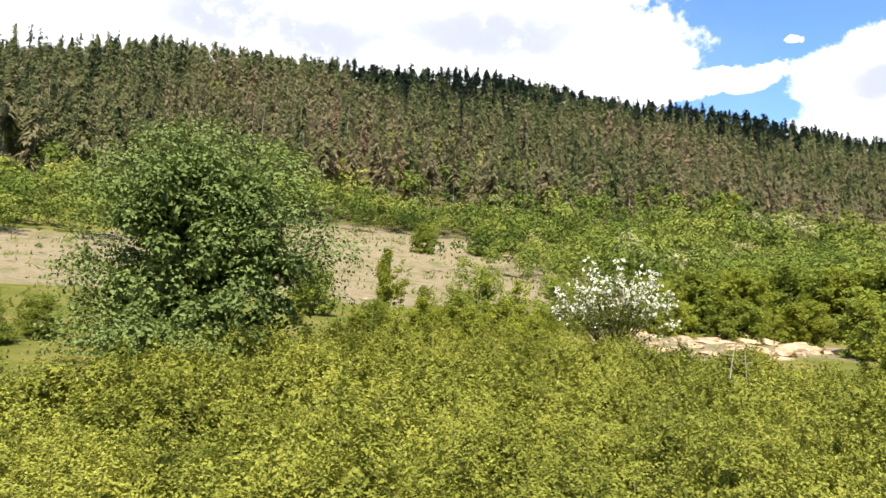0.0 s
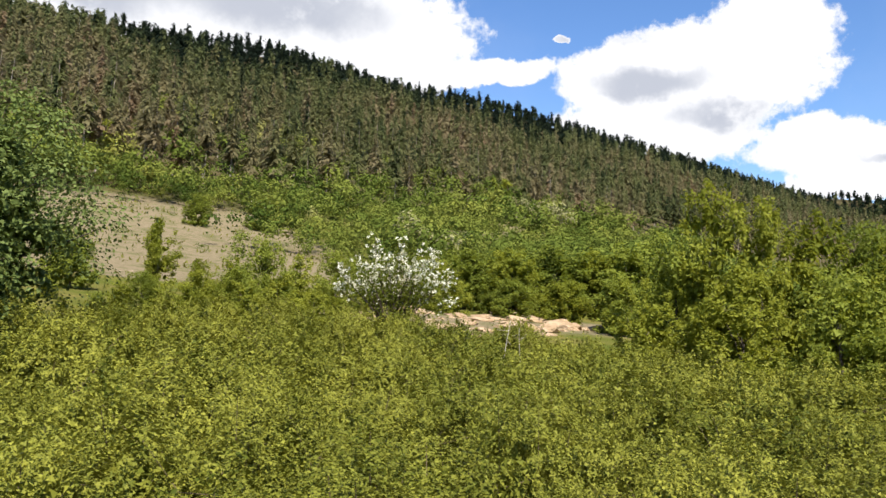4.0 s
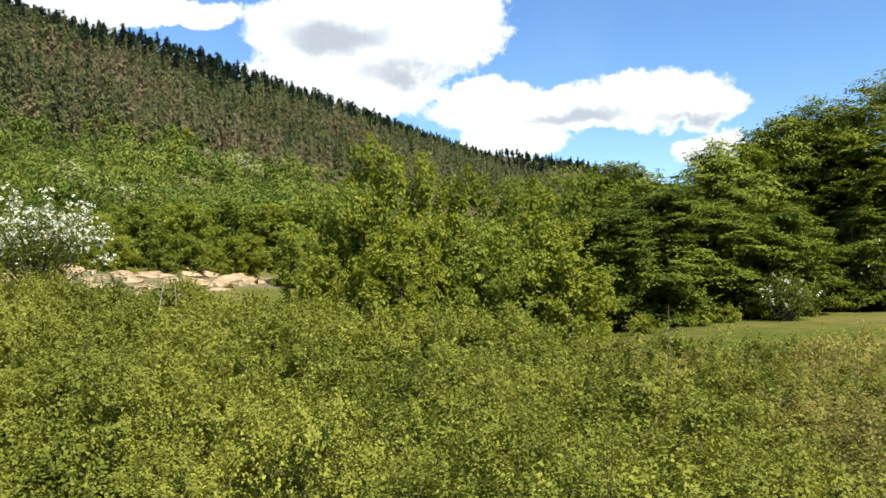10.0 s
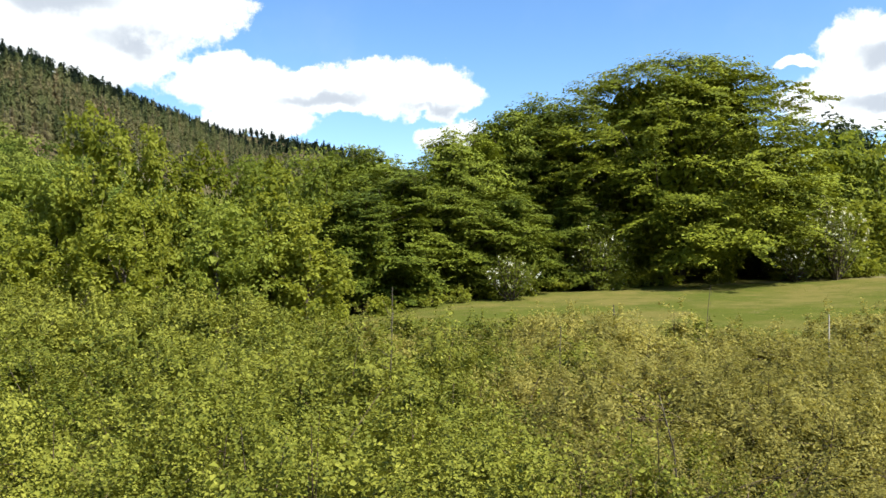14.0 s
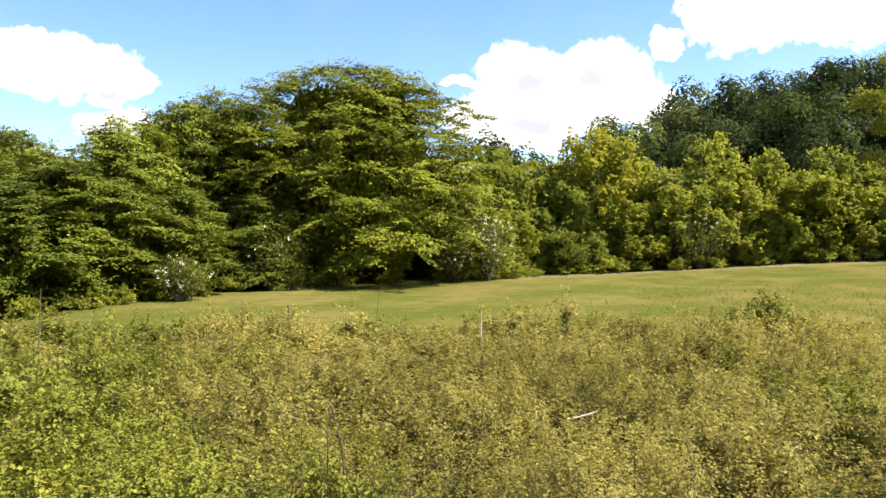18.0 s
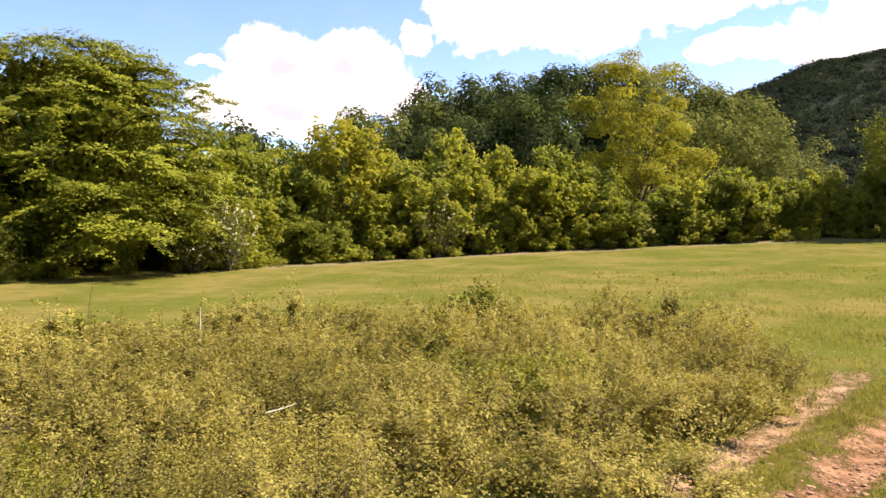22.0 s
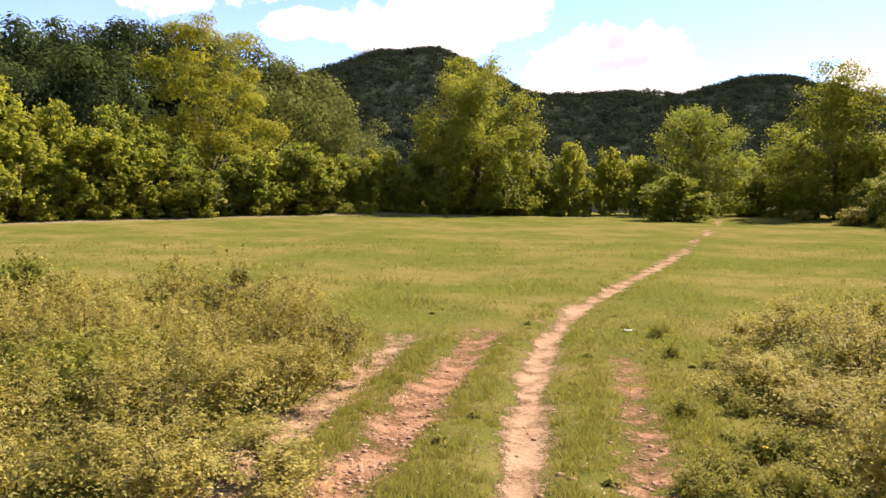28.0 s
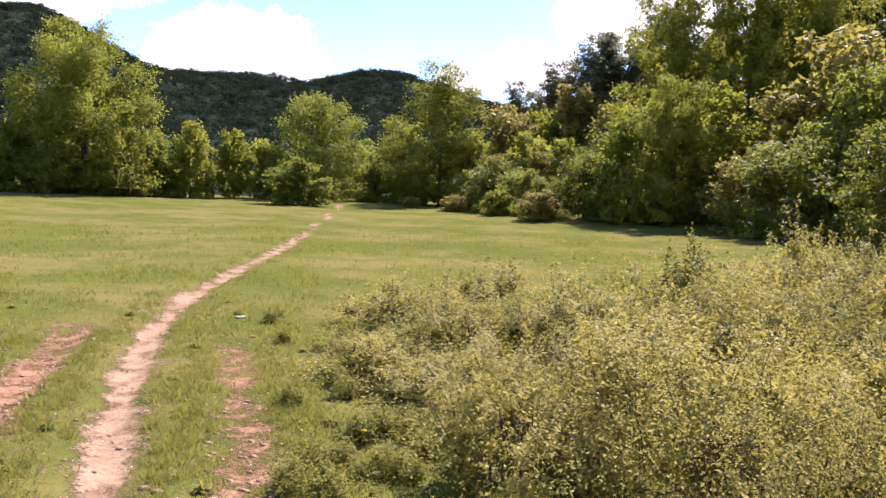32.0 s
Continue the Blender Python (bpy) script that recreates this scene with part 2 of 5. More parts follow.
def tinted_material(name, stops, glow=0.2, vary=0.9):
    """Leaves of many plants in one mesh: the attribute 'tint' (0 to 1, one value a plant) picks the colour."""
    m, k = material(name)
    t = k.n("ShaderNodeAttribute", attribute_name="tint").outputs["Fac"]
    isl = k.n("ShaderNodeNewGeometry").outputs["Random Per Island"]
    r = k.n("ShaderNodeValToRGB", {0: t})
    el = r.color_ramp.elements
    el[0].position, el[0].color = stops[0][0], (*stops[0][1], 1)
    el[1].position, el[1].color = stops[-1][0], (*stops[-1][1], 1)
    for p, c in stops[1:-1]:
        el.new(p).color = (*c, 1)
    col = k.n("ShaderNodeHueSaturation", {"Value": k.math("MULTIPLY_ADD", isl, vary, 1 - 0.5 * vary), "Color": r.outputs[0]}).outputs[0]
    bs = k.n("ShaderNodeBsdfPrincipled", {"Base Color": col, "Roughness": 1.0, "Specular IOR Level": 0.0})
    tr = k.n("ShaderNodeBsdfTranslucent", {"Color": col})
    mx = k.n("ShaderNodeMixShader", {0: glow, 1: bs.outputs[0], 2: tr.outputs[0]})
    k.n("ShaderNodeOutputMaterial", {0: mx.outputs[0]})
    return m


SHRUB_LEAF = leaf_material("shrub_leaf", (0.046, 0.064, 0.006), (0.312, 0.308, 0.048), 0.24, 0.6, spread=1.15, gloss=0.1)
DRY_LEAF = leaf_material("budding_shrub_leaf", (0.052, 0.056, 0.011), (0.420, 0.366, 0.095), 0.36, 0.6, spread=1.35, gloss=0.08)
PEAR_LEAF = leaf_material("pear_leaf", (0.050, 0.082, 0.017), (0.185, 0.225, 0.068), 0.24, gloss=0.1)
HORN_LEAF = leaf_material("hornbeam_leaf", (0.026, 0.044, 0.004), (0.320, 0.345, 0.032), 0.20, 0.6, gloss=0.1)
BUSH_LEAF = leaf_material("bush_leaf", (0.084, 0.110, 0.014), (0.305, 0.340, 0.054), 0.44, 0.65, spread=0.6, gloss=0.12)
LIME_LEAF = leaf_material("young_leaf", (0.120, 0.142, 0.013), (0.385, 0.400, 0.064), 0.48, 0.65, spread=0.6, gloss=0.12)
YELLOW_LEAF = leaf_material("yellow_leaf", (0.135, 0.142, 0.012), (0.375, 0.366, 0.050), 0.44, 0.65, spread=0.7, gloss=0.08)
OAK_LEAF = leaf_material("oak_leaf", (0.105, 0.128, 0.012), (0.330, 0.345, 0.052), 0.42, 0.65, spread=0.6, gloss=0.1)
HEDGE_LEAF = leaf_material("hedge_leaf", (0.030, 0.050, 0.005), (0.230, 0.262, 0.028), 0.18, 0.6, gloss=0.12)
DARK_LEAF = leaf_material("dark_leaf", (0.033, 0.052, 0.010), (0.089, 0.111, 0.024), 0.3)
BLOSSOM = leaf_material("white_blossom", (0.72, 0.70, 0.58), (0.86, 0.83, 0.72), 0.2, gloss=0.0)
PINE_LEAF = leaf_material("dark_pine_needles", (0.074, 0.088, 0.050), (0.190, 0.200, 0.112), 0.45, gloss=0.1)
HAW_LEAF = leaf_material("hawthorn_leaf", (0.080, 0.104, 0.012), (0.230, 0.250, 0.042), 0.42, tint=(0.72, 0.70, 0.56, 0.97), gloss=0.1)
# tint 0 is near black, for the cloud shade painted on the crest
PINE_NEEDLE = tinted_material("pine_needles", [(0.0, (0.016, 0.024, 0.016)), (0.22, (0.066, 0.084, 0.036)), (0.42, (0.134, 0.146, 0.058)), (0.60, (0.168, 0.160, 0.074)),
                                               (0.78, (0.194, 0.166, 0.088)), (0.90, (0.220, 0.180, 0.102)), (1.0, (0.225, 0.160, 0.096))], 0.50, 0.15)
UNDER_LEAF = tinted_material("undergrowth_leaves", [(0.0, (0.060, 0.092, 0.018)), (0.4, (0.118, 0.150, 0.028)), (0.75, (0.192, 0.212, 0.042)), (0.92, (0.258, 0.258, 0.058)), (1.0, (0.27, 0.26, 0.12))], 0.30, 0.28)
# tint 0 is darkened to put the mountain's cloud shade into its leaves
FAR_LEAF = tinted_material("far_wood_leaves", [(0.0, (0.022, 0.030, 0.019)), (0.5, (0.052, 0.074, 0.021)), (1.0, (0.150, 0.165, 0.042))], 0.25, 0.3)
BARK = bark_material("grey_brown_bark", (0.052, 0.041, 0.030), (0.126, 0.104, 0.081))
TWIG = bark_material("twig_bark", (0.058, 0.042, 0.028), (0.150, 0.112, 0.076))
PALE_BARK = bark_material("pale_pine_bark", (0.178, 0.148, 0.118), (0.340, 0.296, 0.244))
DEAD_WOOD = bark_material("bleached_dead_wood", (0.311, 0.274, 0.222), (0.503, 0.459, 0.392), 14)
GROUND = ground_material()
ROCK = plain_material("pale_sandstone", (0.240, 0.160, 0.088), (0.430, 0.318, 0.205), 3.0, 0.95, 0.10)
LITTER = plain_material("white_plastic", (0.533, 0.540, 0.562), (0.636, 0.644, 0.666), 30, 0.4, 0.004)
CLOD = plain_material("dry_earth", (0.200, 0.111, 0.063), (0.370, 0.237, 0.148), 20, 0.95, 0.01)


# ---- the lie of the land ----
def smooth(x, a, b):
    u = np.clip((np.asarray(x, float) - a) / (b - a), 0, 1)
    return u * u * (3 - 2 * u)


NX, NY = math.sin(radians(-20)), math.cos(radians(-20))      # uphill direction of the pine slope
SLOPE_S = [-200, 9, 15, 19, 23, 30, 50, 75, 105, 150, 290, 340, 6000]
SLOPE_Z = [0, 0, 0.4, 1.0, 1.65, 2.5, 4.6, 9.6, 17.5, 35.0, 100.0, 107.0, 107.0]
RUT_A = [(4.3, -1.1), (5.24, -2.03), (5.73, -2.5), (6.98, -3.71), (8.42, -5.16), (9.8, -6.65)]
RUT_B = [(4.0, -1.75), (4.9, -2.6), (5.64, -3.55), (6.63, -4.61), (7.62, -5.71), (9.38, -7.75)]
RUT_C = [(1.9, -1.4), (4.13, -3.58), (5.42, -4.85), (7.31, -6.79), (8.78, -8.55), (10.13, -10.5), (11.9, -14.0), (13.85, -17.9), (20.5, -29.5), (33, -50), (40, -62)]
RUT_D = [(2.2, -2.6), (3.63, -4.27), (4.97, -5.83), (7.2, -8.25)]


def ripple(x, y, scale, seed=0.0):
    return (np.sin(x / scale + 1.7 * np.sin(y / scale * 0.73 + seed)) + np.sin(y / scale * 1.13 + 1.3 * np.sin(x / scale * 0.81 + 2 * seed))) * 0.5


def near_line(x, y, line):
    best = np.full(np.shape(x), 1e9)
    for (ax, ay), (bx, by) in zip(line, line[1:]):
        dx, dy = bx - ax, by - ay
        u = np.clip(((x - ax) * dx + (y - ay) * dy) / (dx * dx + dy * dy), 0, 1)
        best = np.minimum(best, np.hypot(x - ax - u * dx, y - ay - u * dy))
    return best


def ground_z(x, y):
    x, y = np.asarray(x, float), np.asarray(y, float)
    r = np.hypot(x, y)
    az = np.degrees(np.arctan2(x, y))
    a2 = np.where(az < -90, az + 360, az)
    s = x * NX + y * NY
    z = np.interp(s, SLOPE_S, SLOPE_Z)
    z = (z + np.interp(s - 2.5, SLOPE_S, SLOPE_Z) + np.interp(s + 2.5, SLOPE_S, SLOPE_Z)) / 3
    k = 0.034 + 0.016 * smooth(a2, 74, 125)
    rise = k * (np.clip(r - 10, 0, 55) + 0.25 * np.clip(r - 65, 0, 400))
    z = z + rise * smooth(a2, 40, 58) * (1 - 0.7 * smooth(a2, 185, 230))
    # the crest swells to the east and falls off at both ends
    lat = x * NY - y * NX
    z = z + smooth(s, 180, 285) * (7.0 * smooth(lat, -5, 120) - 9.0 * smooth(lat, 330, 520) - 9.0 * smooth(-lat, 5, 60))
    # wooded knoll and the far mountains
    kx, ky = 128 * math.sin(radians(105.5)), 128 * math.cos(radians(105.5))
    dx, dy = x - kx, y - ky
    ca, sa = math.sin(radians(105.5)), math.cos(radians(105.5))
    rad, side = dx * ca + dy * sa, dx * sa - dy * ca
    z = z + 16.5 * np.exp(-(rad / 42) ** 2 - (side / 27) ** 4)
    prof = 0.128 * smooth(a2, 92, 112) * (1 - 0.35 * smooth(a2, 152, 172)) + 0.069 * np.exp(-((a2 - 126.3) / np.where(a2 < 126.3, 9.5, 6.2)) ** 2) + 0.011 * np.exp(-((a2 - 139) / 4.0) ** 2) + 0.026 * np.exp(-((a2 - 149.3) / 4.2) ** 2)
    z = z + 900 * prof * smooth(r, 250, 900) * (1 - 0.4 * smooth(r, 950, 1600)) * smooth(a2, 90, 104)
    # wooded bank on the far side of the right-hand shrubs
    z = z + 9.0 * smooth(r, 34, 90) * smooth(a2, 156, 172)
    z = z + 0.05 * ripple(x, y, 1.7) * smooth(r, 4, 12) + 0.35 * ripple(x, y, 9.0, 1.0) * smooth(s, 25, 60) + 2.2 * ripple(x, y, 21, 2.0) * smooth(s, 110, 170)
    z = z + 34 * smooth(r, 140, 620) * smooth(a2, 38, 60) * (1 - smooth(a2, 92, 108))
    z = z + 6 * ripple(x, y, 70, 3.0) * smooth(r, 300, 600)
    z = z + 3.0 * ripple(x, y, 13.0, 5.0) * smooth(r, 420, 620)
    for line, w, d in ((RUT_A, 0.26, 0.06), (RUT_B, 0.30, 0.08), (RUT_C, 0.24, 0.07), (RUT_D, 0.26, 0.05)):
        z = z - d * np.exp(-(near_line(x, y, line) / w) ** 2) * (1 - smooth(r, 16, 30))
    return z


def at(az, r):
    a = radians(az)
    return r * math.sin(a), r * math.cos(a)


def put(az, r, turn=0.0, size=1.0, sink=0.0, squash=1.0):
    x, y = at(az, r)
    m = Matrix.Translation((x, y, float(ground_z(x, y)) - sink)) @ Matrix.Rotation(radians(turn), 4, "Z")
    return m @ Matrix.Diagonal((size, size, size * squash, 1))


def mesh_from(name, verts, faces, mats=(), smooth_faces=False):
    """A mesh from arrays: verts (n, 3), faces (m, 3) or (m, 4)."""
    me = bpy.data.meshes.new(name)
    verts, faces = np.asarray(verts, np.float32), np.asarray(faces, np.int32)
    n, w = faces.shape
    me.vertices.add(len(verts))
    me.vertices.foreach_set("co", verts.ravel())
    me.loops.add(n * w)
    me.loops.foreach_set("vertex_index", faces.ravel())
    me.polygons.add(n)
    me.polygons.foreach_set("loop_start", np.arange(n, dtype=np.int32) * w)
    for mt in mats:
        me.materials.append(mt)
    if smooth_faces:
        me.polygons.foreach_set("use_smooth", np.ones(n, bool))
    me.update(calc_edges=True)
    return me


def part(name, me, parent=None, label=""):
    ob = new(name, me)
    ob.parent = parent
    return tagged(ob, label)


def build_ground():
    azs = np.concatenate([np.arange(-180, 95, 2.0), np.arange(95, 165, 0.8), np.arange(165, 180, 2.0)])
    rs = [0.25]
    while rs[-1] < 4500:
        rs.append(rs[-1] + max(0.14, rs[-1] * (0.010 if rs[-1] < 18 else 0.045)))
    rs = np.array(rs)
    A, Rr = np.meshgrid(np.radians(azs), rs)
    X, Y = Rr * np.sin(A), Rr * np.cos(A)
    Z = ground_z(X, Y)
    na, nr = len(azs), len(rs)
    verts = np.concatenate([np.stack([X, Y, Z], -1).reshape(-1, 3), [[0, 0, float(ground_z(0, 0))]]])
    i, j = np.meshgrid(np.arange(nr - 1), np.arange(na), indexing="ij")
    j2 = (j + 1) % na
    q = np.stack([i * na + j, (i + 1) * na + j, (i + 1) * na + j2, i * na + j2], -1).reshape(-1, 4)
    t1 = np.stack([q[:, 0], q[:, 2], q[:, 1]], -1)
    t2 = np.stack([q[:, 0], q[:, 3], q[:, 2]], -1)
    c = len(verts) - 1
    cap = np.stack([np.full(na, c), (np.arange(na) + 1) % na, np.arange(na)], -1)
    me = mesh_from("ground", verts, np.concatenate([t1, t2, cap]), [GROUND], True)
    x, y = verts[:, 0], verts[:, 1]
    r = np.hypot(x, y)
    s = x * NX + y * NY
    az = np.degrees(np.arctan2(x, y))
    dirt = np.zeros(len(verts))
    for line, w, f in ((RUT_A, 0.32, 0.80), (RUT_B, 0.38, 0.82), (RUT_C, 0.22, 1.0), (RUT_D, 0.27, 0.60)):
        dirt = np.maximum(dirt, f * np.exp(-(near_line(x, y, line) / (w * (1 + 0.3 * ripple(x, y, 0.5)))) ** 2) * (1 - 0.35 * smooth(r, 9, 14) * (line is not RUT_C)) * (1 - 0.3 * smooth(r, 14, 36)))
    worn = np.minimum(near_line(x, y, RUT_C), near_line(x, y, RUT_B))
    dirt = np.maximum(dirt, 0.24 * np.exp(-(worn / 1.5) ** 2) * (1 - smooth(r, 12, 20)))
    lat = x * NY - y * NX          # along the slope
    brow = 74 + 27 * smooth(lat, -8, 6)
    clear = smooth(s, 42, 50) * (1 - smooth(s, brow, brow + 7)) * (1 - smooth(lat, 34, 46))
    rocky = np.exp(-((s - 26.2) / 2.6) ** 2) * smooth(lat, 12, 15) * (1 - smooth(lat, 28, 33))
    scar = np.exp(-((s - 47) / 5.0) ** 2 - ((lat - 12) / 2.5) ** 2) + 0.5 * np.exp(-((s - 50) / 5.0) ** 2 - ((lat + 10) / 6) ** 2) + 1.6 * np.exp(-((s - 113) / 6.0) ** 2 - ((lat - 101) / 4.0) ** 2) + 1.5 * np.exp(-((s - 108) / 4.0) ** 2 - ((lat - 88) / 5.0) ** 2)
    foot = np.interp(az, [60, 76, 88, 100, 111, 122, 132, 147], [29, 36, 40, 43, 46, 50, 53, 62])
    sand = 0.42 * np.exp(-((r - foot + 1.6) / 1.3) ** 2) * smooth(az, 68, 80) * (1 - smooth(az, 136, 144)) + clear * 0.8 + 0.8 * rocky + 0.75 * scar
    a2 = np.where(az < -90, az + 360, az)
    step = s - 18 * smooth(lat, 50, 110)
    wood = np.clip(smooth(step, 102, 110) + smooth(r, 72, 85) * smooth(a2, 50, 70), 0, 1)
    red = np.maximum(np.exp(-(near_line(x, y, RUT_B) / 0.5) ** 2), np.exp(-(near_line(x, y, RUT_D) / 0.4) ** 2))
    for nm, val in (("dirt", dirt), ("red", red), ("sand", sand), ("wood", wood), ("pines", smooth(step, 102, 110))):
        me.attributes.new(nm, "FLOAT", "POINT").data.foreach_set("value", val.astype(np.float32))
    return tagged(new("ground", me), "grassy meadow with sandy wheel ruts, rising to a dry slope", "ground", kind="structure")


build_ground()


# ---- plants ----
def rng_of(seed):
    return np.random.default_rng(seed)


def unit(v):
    return v / (np.linalg.norm(v, axis=-1, keepdims=True) + 1e-9)


def leaves(centres, normals, size, g, long=1.5, fold=0.25, along=None, simple=False):
    """A folded four-cornered leaf at each centre (simple: a three-cornered one): verts and triangles. size: a number or one a leaf."""
    n = len(centres)
    size = np.broadcast_to(np.asarray(size, float), (n,))[:, None] * g.uniform(0.7, 1.3, (n, 1))
    d = unit(g.normal(size=(n, 3))) if along is None else unit(along)
    d = unit(d - normals * np.sum(d * normals, 1, keepdims=True))
    w = np.cross(normals, d)
    base, tip = centres - d * size * 0.5 * long, centres + d * size * 0.5 * long
    if simple:
        verts = np.stack([base + w * size * 0.5, base - w * size * 0.5, tip], 1).reshape(-1, 3)
        return verts, np.arange(3 * n).reshape(-1, 3)
    mid = centres + normals * size * fold
    a, b = mid + w * size * 0.5, mid - w * size * 0.5
    verts = np.stack([base, a, tip, b], 1).reshape(-1, 3)
    i = np.arange(n)[:, None] * 4
    return verts, np.concatenate([i + [0, 1, 2], i + [0, 2, 3]])


def tube(points, radii, sides=5):
    """A tapered limb along points."""
    points, radii = np.asarray(points, float), np.asarray(radii, float)
    t = unit(np.gradient(points, axis=0))
    ref = np.where(np.abs(t[:, 2:3]) > 0.9, [[1.0, 0, 0]], [[0, 0, 1.0]])
    u = unit(np.cross(t, ref))
    v = np.cross(t, u)
    a = np.arange(sides) * 2 * math.pi / sides
    ring = points[:, None] + radii[:, None, None] * (u[:, None] * np.cos(a)[None, :, None] + v[:, None] * np.sin(a)[None, :, None])
    n = len(points)
    i, j = np.meshgrid(np.arange(n - 1), np.arange(sides), indexing="ij")
    j2 = (j + 1) % sides
    q = np.stack([i * sides + j, i * sides + j2, (i + 1) * sides + j2, (i + 1) * sides + j], -1).reshape(-1, 4)
    return ring.reshape(-1, 3), np.concatenate([q[:, [0, 1, 2]], q[:, [0, 2, 3]]])


def joined(pieces):
    vs, fs, k = [], [], 0
    for v, f in pieces:
        vs.append(v)
        fs.append(np.asarray(f) + k)
        k += len(v)
    return np.concatenate(vs), np.concatenate(fs)


def limb(a, b, r0, r1, g, sag=0.08, n=5, sides=5):
    u = np.linspace(0, 1, n)[:, None]
    p = np.asarray(a) * (1 - u) + np.asarray(b) * u
    size = np.linalg.norm(np.asarray(b) - np.asarray(a))
    p = p + np.sin(u * math.pi) * g.normal(size=3) * size * sag
    return tube(p, np.linspace(r0, r1, n), sides)


def tree_meshes(seed, height, width, leaf, count, leafmat, trunk=0.12, clear=0.12, clumps=70, flat=0.6, clump=0.16, top=0.4,
                lean=0.0, barkmat=None, skirt=0.35, upright=0.4, fill=0.25, flow=0.0, long=1.5, simple=True, core=0.16, ragged=0.25, shoot=0.5, loose=0.3):
    """Wood and crown of one tree. top: how high the crown is widest; skirt: how far it draws in below that;
    flat: how flat the clumps are; fill: share of inner clumps; core: share of big inner leaves that close the crown."""
    g = rng_of(seed)
    lobe_a, lobe_k = g.uniform(0, 2 * math.pi, 6), g.uniform(0.5, 1.0, 6)
    c = []
    while len(c) < clumps:
        zf = g.random() * 0.95
        wide = math.sqrt(max(1 - ((zf - top) / (1 - top)) ** 2, 0)) if zf > top else 1 - skirt * ((top - zf) / top) ** 2
        if g.random() > wide:
            continue
        a = g.uniform(0, 2 * math.pi)
        lob = max(k * math.cos(min(abs((a - b + math.pi) % (2 * math.pi) - math.pi) * 1.4, 1.57)) for a0, k in zip(lobe_a, lobe_k) for b in (a0 + 1.3 * zf,))
        k = (g.uniform(0.75, 1.0) if g.random() > fill else g.uniform(0.1, 0.75)) * (1 - ragged + ragged * 1.4 * lob)
        zc = clear + (1 - clear) * zf
        c.append((0.5 * width * wide * k * math.cos(a) + lean * zc * height, 0.5 * width * wide * k * math.sin(a), zc * height))
    c = np.array(c)
    size = clump * width * g.uniform(0.65, 1.3, len(c))
    # leaves, most on the shells of the clumps
    share = size ** 2 / np.sum(size ** 2)
    which = g.choice(len(c), count, p=share)
    d = unit(g.normal(size=(count, 3)))
    d[:, 2] = np.where((d[:, 2] < 0) & (g.random(count) < 0.55), -d[:, 2], d[:, 2])
    rad = size[which] * (0.45 + 0.62 * np.sqrt(g.random(count)))
    off = d * rad[:, None]
    off[:, 2] *= flat
    p = c[which] + off
    # loose shoots that stand out of the clumps
    shoots = len(c) * 5
    sw = g.integers(0, len(c), shoots)
    sd = unit(c[sw] * [1, 1, 0] / (0.3 * width) + g.normal(size=(shoots, 3)) * 0.8 + [0, 0, shoot])
    on = g.random(count) < loose
    pick = g.integers(0, shoots, int(on.sum()))
    along = (0.4 + 1.25 * g.random((int(on.sum()), 1))) * size[sw[pick], None]
    p[on] = c[sw[pick]] + sd[pick] * along * [1, 1, 0.5 + 0.5 * flat] + g.normal(size=(int(on.sum()), 3)) * 0.22 * size[sw[pick], None]
    which[on] = sw[pick]
    off = p - c[which]
    if flow:      # sprays bow down towards their outer ends
        out = np.hypot(p[:, 0], p[:, 1]) - np.hypot(c[which, 0], c[which, 1])
        p[:, 2] -= flow * np.clip(out, 0, None)
    p[:, 2] = np.maximum(p[:, 2], 0.03 * height)
    nrm = unit(d * 0.75 + np.array([0, 0, upright]) + 0.32 * g.normal(size=(count, 3)))
    inner = g.random(count) < core
    leaf = np.where(inner, leaf * 1.9, leaf)
    p[inner] = c[which[inner]] * [0.62, 0.62, 0.88] + off[inner] * 0.6
    kz = height / np.percentile(p[:, 2], 99.9)
    kx = 0.5 * width / np.percentile(np.hypot(p[:, 0] - lean * p[:, 2], p[:, 1]), 97)
    p, c = p * [kx, kx, kz], c * [kx, kx, kz]
    p[:, 2] = np.minimum(p[:, 2], np.percentile(p[:, 2], 99.6) + 0.03 * height * g.random(count))
    v, f = leaves(p, nrm, leaf, g, long, simple=simple)
    crown = mesh_from("crown", v, f, [leafmat])
    # wood
    th = height * (top + 0.25)
    tp = np.array([[0, 0, -0.15], [0.01 * height, 0, 0.15 * height], [-0.01 * height + lean * 0.4 * height, 0.012 * height, 0.42 * height], [lean * th, 0, th]])
    pieces = [tube(tp, [trunk * 1.25, trunk, trunk * 0.7, trunk * 0.15], 8)]
    for i in g.choice(len(c), min(len(c), 26), replace=False):
        h = max(0.06, min(0.85, c[i, 2] / th * g.uniform(0.45, 0.8)))
        a = np.array([lean * h * th, 0, h * th])
        pieces.append(limb(a, c[i], trunk * 0.38 * (1 - 0.6 * h), trunk * 0.05, g, n=4, sides=4))
    v, f = joined(pieces)
    wood = mesh_from("trunk", v, f, [barkmat or BARK], True)
    return wood, crown


def tree(name, label, m, meshes, category="tree", group=""):
    ob = tagged(new(name), label, category, group)
    part("trunk", meshes[0], ob)
    part("crown", meshes[1], ob)
    ob.matrix_basis = m
    return ob


